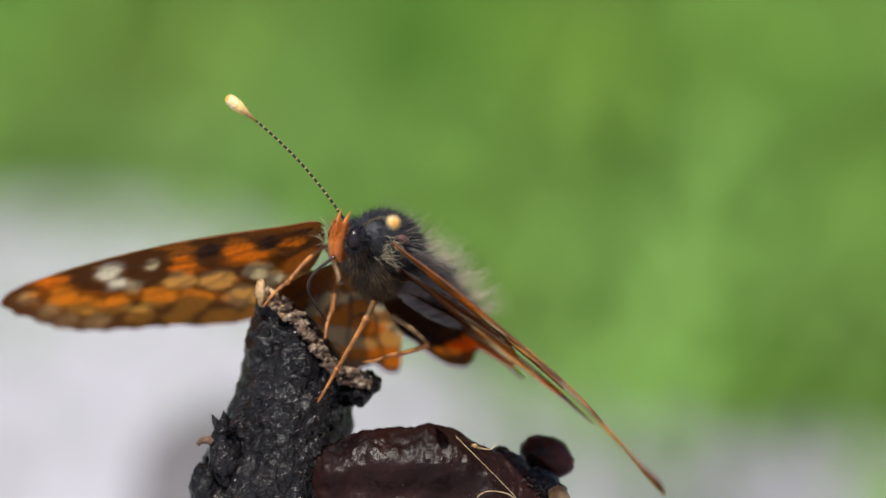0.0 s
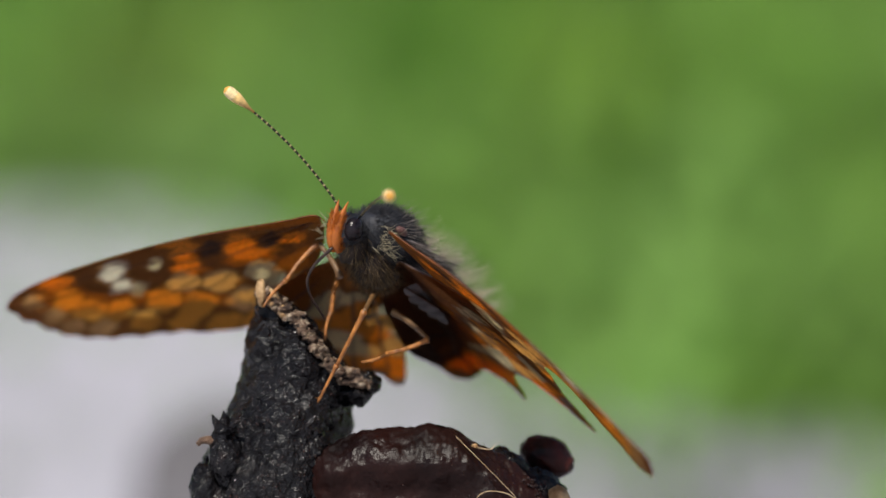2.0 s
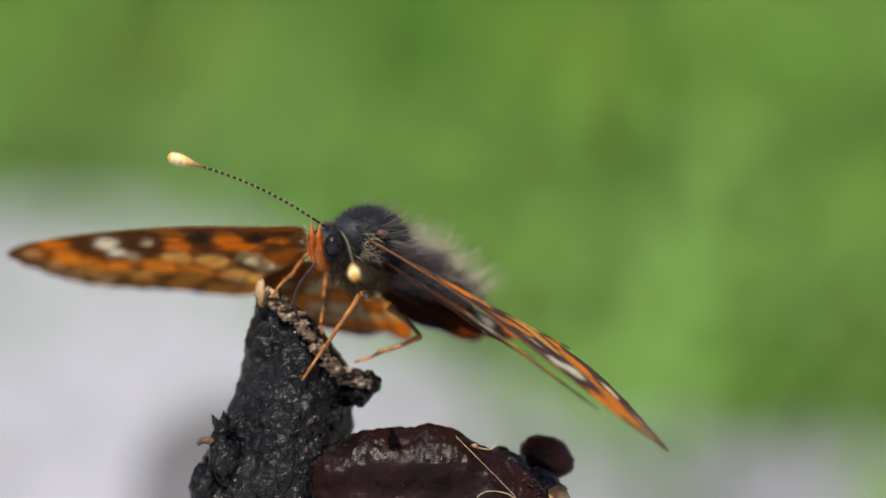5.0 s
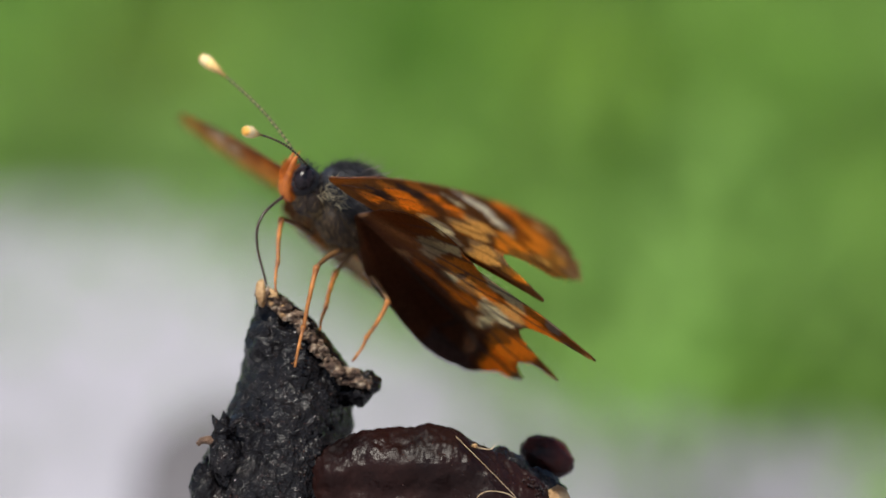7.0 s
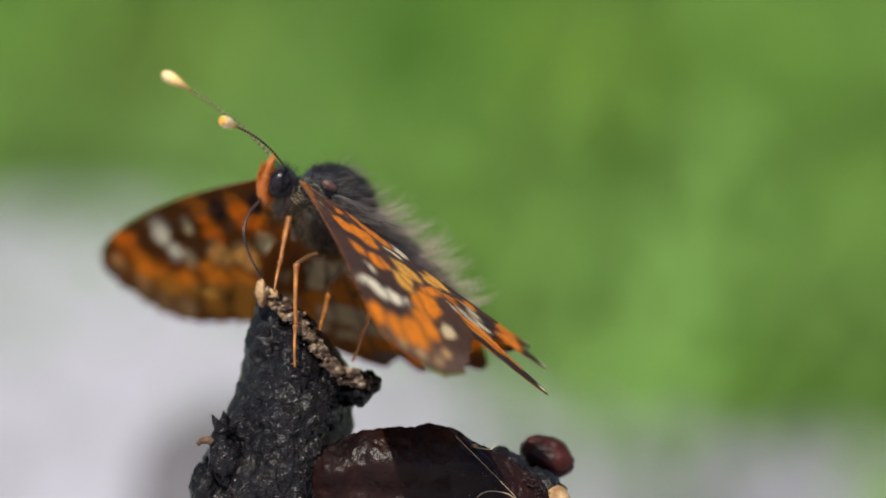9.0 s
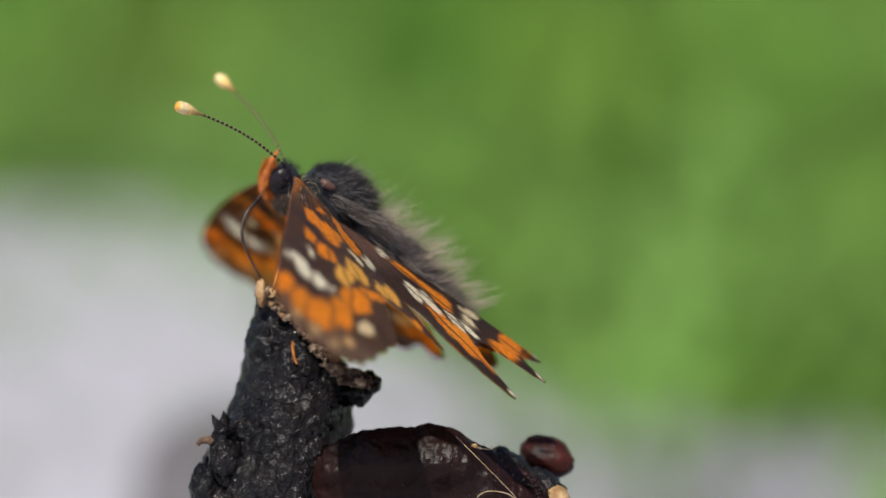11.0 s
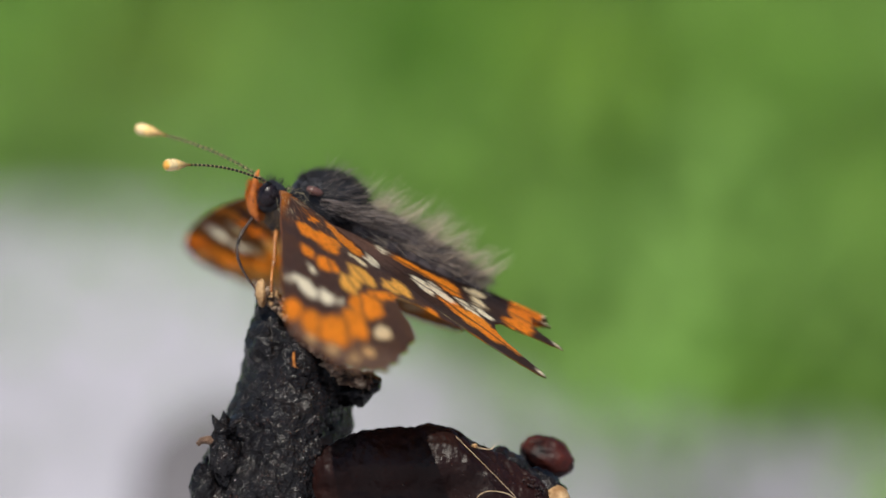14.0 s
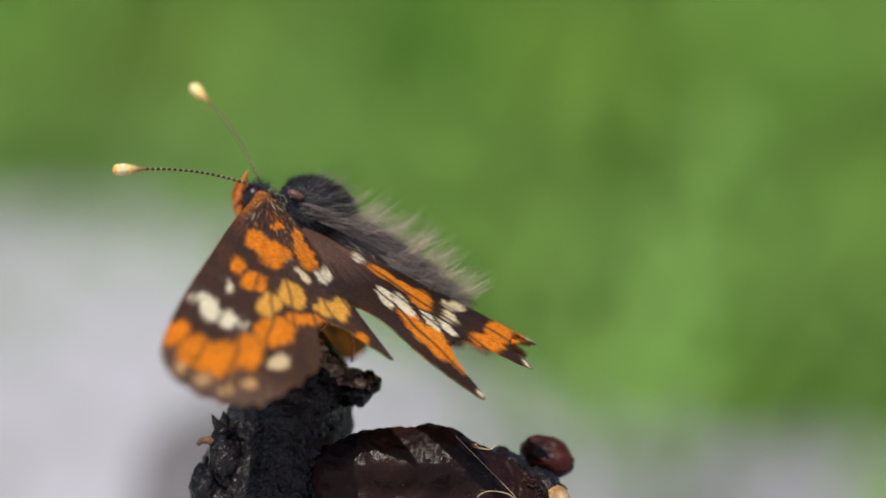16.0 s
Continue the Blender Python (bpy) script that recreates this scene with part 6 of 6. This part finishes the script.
    walk(antenna_right, [
        (0.0, feeler(False, 37.6, 23.1)),
        (0.5, feeler(False, 38.1, 22.5)),
        (0.8, feeler(False, 39.0, 24.9)),
        (0.9, feeler(False, 39.3, 25.6)),
        (1.0, feeler(False, 39.5, 26.4)),
        (1.5, feeler(False, 37.7, 26.5)),
        (2.0, feeler(False, 36.5, 23.2)),
        (2.5, feeler(False, 36.5, 20.6)),
        (2.6, feeler(False, 31.5, 16.8)),
        (2.7, feeler(False, 34.2, 15.9)),
        (2.8, feeler(False, 32.3, 16.4)),
        (2.9, feeler(False, 33.9, 17.2)),
        (3.0, feeler(False, 34.0, 18.1)),
        (3.5, feeler(False, 30.9, 18.3)),
        (3.6, feeler(False, 31.0, 18.4)),
        (3.7, feeler(False, 28.4, 17.3)),
        (3.8, feeler(False, 42.4, 13.4)),
        (3.9, feeler(False, 26.2, 12.6)),
        (4.0, feeler(False, 31.9, 8.8)),
        (4.2, feeler(False, 32.0, 6.2)),
        (4.9, feeler(False, 33.6, 8.2)),
        (5.5, feeler(False, 40.6, 17.0)),
        (6.1, feeler(False, 42.7, 19.7)),
        (6.3, feeler(False, 34.5, 18.3)),
        (6.4, feeler(False, 42.7, 19.7)),
        (6.5, feeler(False, 43.5, 22.9)),
        (6.8, feeler(False, 45.4, 20.0)),
        (6.9, feeler(False, 44.5, 18.0)),
        (7.0, feeler(False, 48.2, 20.6)),
        (7.1, feeler(False, 45.8, 19.6)),
        (7.2, feeler(False, 48.1, 20.6)),
        (7.3, feeler(False, 47.1, 20.9)),
        (7.4, feeler(False, 46.7, 21.0)),
        (7.5, feeler(False, 46.3, 21.1)),
        (7.7, feeler(False, 46.7, 20.4)),
        (7.8, feeler(False, 46.9, 20.1)),
        (7.9, feeler(False, 47.1, 19.8)),
        (8.0, feeler(False, 47.3, 19.4)),
        (8.2, feeler(False, 47.6, 18.8)),
        (8.3, feeler(False, 42.4, 14.6)),
        (8.5, feeler(False, 42.2, 14.9)),
        (9.0, feeler(False, 36.7, 11.6)),
        (9.2, feeler(False, 38.0, 11.8)),
        (10.2, feeler(False, 47.2, 14.2)),
        (11.3, feeler(False, 56.4, 16.5)),
        (11.4, feeler(False, 51.6, 23.7)),
        (11.5, feeler(False, 52.1, 13.9)),
        (11.6, feeler(False, 47.6, 16.7)),
        (11.7, feeler(False, 46.9, 18.3)),
        (11.8, feeler(False, 46.2, 8.3)),
        (11.9, feeler(False, 42.3, 4.6)),
        (12.0, feeler(False, 42.3, 4.6)),
        (12.5, feeler(False, 44.0, 4.6)),
        (12.6, feeler(False, 41.2, 5.7)),
        (12.7, feeler(False, 43.4, 9.7)),
        (12.8, feeler(False, 42.2, 7.6)),
        (12.9, feeler(False, 41.6, 8.6)),
        (13.0, feeler(False, 41.1, 9.6)),
        (13.5, feeler(False, 42.4, 10.9)),
        (13.7, feeler(False, 34.9, 21.2)),
        (14.0, feeler(False, 35.0, 4.6)),
        (14.2, feeler(False, 37.8, 5.6)),
        (14.5, feeler(False, 38.2, 7.2)),
        (15.0, feeler(False, 40.4, 13.9)),
        (15.2, feeler(False, 43.8, 16.7)),
        (15.6, feeler(False, 42.1, 22.7)),
        (16.0, feeler(False, 42.7, 24.2)),
    ])
    walk(head, [
        (0.0, mm(2.25, 0, -0.2, 0, 0.0, 0.0)),
        (0.5, mm(2.25, 0, -0.2, 0, 0.0, 0.0)),
        (0.8, mm(2.25, 0, -0.2, 0, 0.0, 0.0)),
        (0.9, mm(2.25, 0, -0.2, 0, 0.0, 0.0)),
        (1.0, mm(2.25, 0, -0.2, 0, 0.0, 0.0)),
        (1.5, mm(2.25, 0, -0.2, 0, 0.0, 0.0)),
        (2.0, mm(2.25, 0, -0.2, 0, 0.0, 0.0)),
        (2.5, mm(2.25, 0, -0.2, 0, 0.0, 0.0)),
        (2.6, mm(2.25, 0, -0.2, 0, 0.0, 0.0)),
        (2.7, mm(2.25, 0, -0.2, 0, 0.0, 0.0)),
        (2.8, mm(2.25, 0, -0.2, 0, 0.0, 0.0)),
        (2.9, mm(2.25, 0, -0.2, 0, 0.0, 0.0)),
        (3.0, mm(2.25, 0, -0.2, 0, 0.0, 0.0)),
        (3.5, mm(2.25, 0, -0.2, 0, 0.0, 0.0)),
        (3.6, mm(2.25, 0, -0.2, 0, 0.0, 0.0)),
        (3.7, mm(2.25, 0, -0.2, 0, 0.0, 0.0)),
        (3.8, mm(2.25, 0, -0.2, 0, 18.0, 0.0)),
        (3.9, mm(2.25, 0, -0.2, 0, 18.0, 0.0)),
        (4.0, mm(2.25, 0, -0.2, 0, 18.0, 0.0)),
        (4.2, mm(2.25, 0, -0.2, 0, 18.0, 0.0)),
        (4.9, mm(2.25, 0, -0.2, 0, 15.3, 0.0)),
        (5.5, mm(2.25, 0, -0.2, 0, 3.6, 0.0)),
        (6.1, mm(2.25, 0, -0.2, 0, 0.0, 0.0)),
        (6.3, mm(2.25, 0, -0.2, 0, 0.0, 0.0)),
        (6.4, mm(2.25, 0, -0.2, 0, 0.0, 0.0)),
        (6.5, mm(2.25, 0, -0.2, 0, 0.0, 0.0)),
        (6.8, mm(2.25, 0, -0.2, 0, 0.0, 0.0)),
        (6.9, mm(2.25, 0, -0.2, 0, 0.0, 0.0)),
        (7.0, mm(2.25, 0, -0.2, 0, 0.0, 0.0)),
        (7.1, mm(2.25, 0, -0.2, 0, 0.0, 0.0)),
        (7.2, mm(2.25, 0, -0.2, 0, 0.0, 0.0)),
        (7.3, mm(2.25, 0, -0.2, 0, 0.0, 0.0)),
        (7.4, mm(2.25, 0, -0.2, 0, 0.0, 0.0)),
        (7.5, mm(2.25, 0, -0.2, 0, 0.0, 0.0)),
        (7.7, mm(2.25, 0, -0.2, 0, 0.0, 0.0)),
        (7.8, mm(2.25, 0, -0.2, 0, 0.0, 0.0)),
        (7.9, mm(2.25, 0, -0.2, 0, 0.0, 0.0)),
        (8.0, mm(2.25, 0, -0.2, 0, 0.0, 0.0)),
        (8.2, mm(2.25, 0, -0.2, 0, 0.0, 0.0)),
        (8.3, mm(2.25, 0, -0.2, 0, 0.0, 0.0)),
        (8.5, mm(2.25, 0, -0.2, 0, 0.0, 0.0)),
        (9.0, mm(2.25, 0, -0.2, 0, 0.0, 0.0)),
        (9.2, mm(2.25, 0, -0.2, 0, 0.0, 0.0)),
        (10.2, mm(2.25, 0, -0.2, 0, 0.0, 0.0)),
        (11.3, mm(2.25, 0, -0.2, 0, 0.0, 0.0)),
        (11.4, mm(2.25, 0, -0.2, 0, 0.0, 0.0)),
        (11.5, mm(2.25, 0, -0.2, 0, 0.0, 0.0)),
        (11.6, mm(2.25, 0, -0.2, 0, 0.0, 0.0)),
        (11.7, mm(2.25, 0, -0.2, 0, 0.0, 0.0)),
        (11.8, mm(2.25, 0, -0.2, 0, 0.0, 0.0)),
        (11.9, mm(2.25, 0, -0.2, 0, 0.0, 0.0)),
        (12.0, mm(2.25, 0, -0.2, 0, 0.0, 0.0)),
        (12.5, mm(2.25, 0, -0.2, 0, 0.0, 0.0)),
        (12.6, mm(2.25, 0, -0.2, 0, 0.0, 0.0)),
        (12.7, mm(2.25, 0, -0.2, 0, 0.0, 0.0)),
        (12.8, mm(2.25, 0, -0.2, 0, 0.0, 0.0)),
        (12.9, mm(2.25, 0, -0.2, 0, 0.0, 0.0)),
        (13.0, mm(2.25, 0, -0.2, 0, 0.0, 0.0)),
        (13.5, mm(2.25, 0, -0.2, 0, 0.0, 0.0)),
        (13.7, mm(2.25, 0, -0.2, 0, 0.0, 0.0)),
        (14.0, mm(2.25, 0, -0.2, 0, 0.0, 0.0)),
        (14.2, mm(2.25, 0, -0.2, 0, 0.0, 0.0)),
        (14.5, mm(2.25, 0, -0.2, 0, 0.0, 0.0)),
        (15.0, mm(2.25, 0, -0.2, 0, 0.0, 0.0)),
        (15.2, mm(2.25, 0, -0.2, 0, 0.0, 0.0)),
        (15.6, mm(2.25, 0, -0.2, 0, 0.0, 0.0)),
        (16.0, mm(2.25, 0, -0.2, 0, 0.0, 0.0)),
    ])
    walk(abdomen, [
        (0.0, mm(WAIST.x, WAIST.y, WAIST.z, 0, -4.0, 0)),
        (0.5, mm(WAIST.x, WAIST.y, WAIST.z, 0, -4.0, 0)),
        (0.8, mm(WAIST.x, WAIST.y, WAIST.z, 0, -4.0, 0)),
        (0.9, mm(WAIST.x, WAIST.y, WAIST.z, 0, -4.0, 0)),
        (1.0, mm(WAIST.x, WAIST.y, WAIST.z, 0, -4.0, 0)),
        (1.5, mm(WAIST.x, WAIST.y, WAIST.z, 0, -4.0, 0)),
        (2.0, mm(WAIST.x, WAIST.y, WAIST.z, 0, -4.0, 0)),
        (2.5, mm(WAIST.x, WAIST.y, WAIST.z, 0, -4.0, 0)),
        (2.6, mm(WAIST.x, WAIST.y, WAIST.z, 0, -4.0, 0)),
        (2.7, mm(WAIST.x, WAIST.y, WAIST.z, 0, -4.0, 0)),
        (2.8, mm(WAIST.x, WAIST.y, WAIST.z, 0, -4.0, 0)),
        (2.9, mm(WAIST.x, WAIST.y, WAIST.z, 0, -4.0, 0)),
        (3.0, mm(WAIST.x, WAIST.y, WAIST.z, 0, -4.0, 0)),
        (3.5, mm(WAIST.x, WAIST.y, WAIST.z, 0, -4.0, 0)),
        (3.6, mm(WAIST.x, WAIST.y, WAIST.z, 0, -4.0, 0)),
        (3.7, mm(WAIST.x, WAIST.y, WAIST.z, 0, -4.0, 0)),
        (3.8, mm(WAIST.x, WAIST.y, WAIST.z, 0, -4.0, 0)),
        (3.9, mm(WAIST.x, WAIST.y, WAIST.z, 0, -4.0, 0)),
        (4.0, mm(WAIST.x, WAIST.y, WAIST.z, 0, -4.0, 0)),
        (4.2, mm(WAIST.x, WAIST.y, WAIST.z, 0, -4.0, 0)),
        (4.9, mm(WAIST.x, WAIST.y, WAIST.z, 0, -4.9, 0)),
        (5.5, mm(WAIST.x, WAIST.y, WAIST.z, 0, -8.8, 0)),
        (6.1, mm(WAIST.x, WAIST.y, WAIST.z, 0, -10.0, 0)),
        (6.3, mm(WAIST.x, WAIST.y, WAIST.z, 0, -6.0, 0)),
        (6.4, mm(WAIST.x, WAIST.y, WAIST.z, 0, -10.0, 0)),
        (6.5, mm(WAIST.x, WAIST.y, WAIST.z, 0, -10.0, 0)),
        (6.8, mm(WAIST.x, WAIST.y, WAIST.z, 0, -10.1, 0)),
        (6.9, mm(WAIST.x, WAIST.y, WAIST.z, 0, -10.2, 0)),
        (7.0, mm(WAIST.x, WAIST.y, WAIST.z, 0, -10.2, 0)),
        (7.1, mm(WAIST.x, WAIST.y, WAIST.z, 0, -10.2, 0)),
        (7.2, mm(WAIST.x, WAIST.y, WAIST.z, 0, -10.3, 0)),
        (7.3, mm(WAIST.x, WAIST.y, WAIST.z, 0, -10.3, 0)),
        (7.4, mm(WAIST.x, WAIST.y, WAIST.z, 0, -10.4, 0)),
        (7.5, mm(WAIST.x, WAIST.y, WAIST.z, 0, -10.4, 0)),
        (7.7, mm(WAIST.x, WAIST.y, WAIST.z, 0, -10.5, 0)),
        (7.8, mm(WAIST.x, WAIST.y, WAIST.z, 0, -10.5, 0)),
        (7.9, mm(WAIST.x, WAIST.y, WAIST.z, 0, -10.5, 0)),
        (8.0, mm(WAIST.x, WAIST.y, WAIST.z, 0, -10.6, 0)),
        (8.2, mm(WAIST.x, WAIST.y, WAIST.z, 0, -10.6, 0)),
        (8.3, mm(WAIST.x, WAIST.y, WAIST.z, 0, -10.7, 0)),
        (8.5, mm(WAIST.x, WAIST.y, WAIST.z, 0, -10.8, 0)),
        (9.0, mm(WAIST.x, WAIST.y, WAIST.z, 0, -10.9, 0)),
        (9.2, mm(WAIST.x, WAIST.y, WAIST.z, 0, -11.0, 0)),
        (10.2, mm(WAIST.x, WAIST.y, WAIST.z, 0, -9.0, 0)),
        (11.3, mm(WAIST.x, WAIST.y, WAIST.z, 0, -7.0, 0)),
        (11.4, mm(WAIST.x, WAIST.y, WAIST.z, 0, -2.0, 0)),
        (11.5, mm(WAIST.x, WAIST.y, WAIST.z, 0, -1.7, 0)),
        (11.6, mm(WAIST.x, WAIST.y, WAIST.z, 0, -1.3, 0)),
        (11.7, mm(WAIST.x, WAIST.y, WAIST.z, 0, -1.0, 0)),
        (11.8, mm(WAIST.x, WAIST.y, WAIST.z, 0, -3.0, 0)),
        (11.9, mm(WAIST.x, WAIST.y, WAIST.z, 0, -5.0, 0)),
        (12.0, mm(WAIST.x, WAIST.y, WAIST.z, 0, -7.0, 0)),
        (12.5, mm(WAIST.x, WAIST.y, WAIST.z, 0, -7.0, 0)),
        (12.6, mm(WAIST.x, WAIST.y, WAIST.z, 0, -7.0, 0)),
        (12.7, mm(WAIST.x, WAIST.y, WAIST.z, 0, -7.0, 0)),
        (12.8, mm(WAIST.x, WAIST.y, WAIST.z, 0, -7.0, 0)),
        (12.9, mm(WAIST.x, WAIST.y, WAIST.z, 0, -7.0, 0)),
        (13.0, mm(WAIST.x, WAIST.y, WAIST.z, 0, -7.0, 0)),
        (13.5, mm(WAIST.x, WAIST.y, WAIST.z, 0, -7.0, 0)),
        (13.7, mm(WAIST.x, WAIST.y, WAIST.z, 0, -7.0, 0)),
        (14.0, mm(WAIST.x, WAIST.y, WAIST.z, 0, -7.0, 0)),
        (14.2, mm(WAIST.x, WAIST.y, WAIST.z, 0, -7.0, 0)),
        (14.5, mm(WAIST.x, WAIST.y, WAIST.z, 0, -7.0, 0)),
        (15.0, mm(WAIST.x, WAIST.y, WAIST.z, 0, -7.0, 0)),
        (15.2, mm(WAIST.x, WAIST.y, WAIST.z, 0, -7.0, 0)),
        (15.6, mm(WAIST.x, WAIST.y, WAIST.z, 0, -7.0, 0)),
        (16.0, mm(WAIST.x, WAIST.y, WAIST.z, 0, -7.0, 0)),
    ])
    # thighs and shins: hip, footholds in the view's space (seconds, place), the way the knee points
    plan = [
        ((-1.26, 0.0, -2.76), [(0.0, (-7.81, -3.06, -9.55)), (4.3, (-7.81, -3.06, -9.55)), (5.4, (-9.28, -2.52, -7.39)), (16.0, (-9.28, -2.52, -7.39))], [(9.2, (0.73, 0.67, 0.16)), (11.3, (0.1, -1.0, 0.1)), (11.4, (0.73, 0.67, 0.16)), (11.8, (0.73, 0.67, 0.16)), (11.9, (0.1, -1.0, 0.1))]),
        ((0.35, -1.71, -2.59), [(0.0, (-11.3, -0.66, -3.62)), (4.3, (-11.3, -0.66, -3.62)), (5.4, (-10.48, -1.2, -2.62)), (16.0, (-10.9, -1.0, -2.7))], [(0.0, (0.08, -0.56, 0.83))]),
        ((-3.58, 0.0, -3.08), [(0.0, (-5.18, 0.98, -7.18)), (4.3, (-5.18, 0.98, -7.18)), (5.4, (-5.76, 1.44, -7.12)), (16.0, (-5.76, 1.44, -7.12))], [(0.0, (-0.41, 0.9, -0.12))]),
        ((-2.98, -0.8, -0.42), [(0.0, (-7.46, 0.5, -5.68)), (4.3, (-7.46, 0.5, -5.68)), (5.4, (-7.78, -0.1, -5.1)), (16.0, (-7.78, -0.1, -5.1))], [(0.0, (-0.08, -0.77, 0.63))]),
    ]
    for (femur, shin, a, b), (hip, holds, way) in zip(legs, plan):
        upper, lower = leg_rows(stances, hip, holds, way, a, b)
        walk(femur, upper)
        walk(shin, lower)
    walk(tongue, tongue_rows(stances, (4.0, 0, -1.7), [(0.0, (-7.6, 1.0, -6.2)), (3.7, (-7.6, 1.0, -6.2)), (3.9, (-6.7, 0.5, -7.2)), (4.3, (-6.7, 0.5, -7.2)), (6.2, (-11.2, 0, -2.6)), (11.3, (-11.2, 0, -2.6)), (11.5, (-10.4, 0, -2.8)), (11.8, (-11.2, 0, -2.8)), (16.0, (-11.3, 0, -2.8))]))



motions()
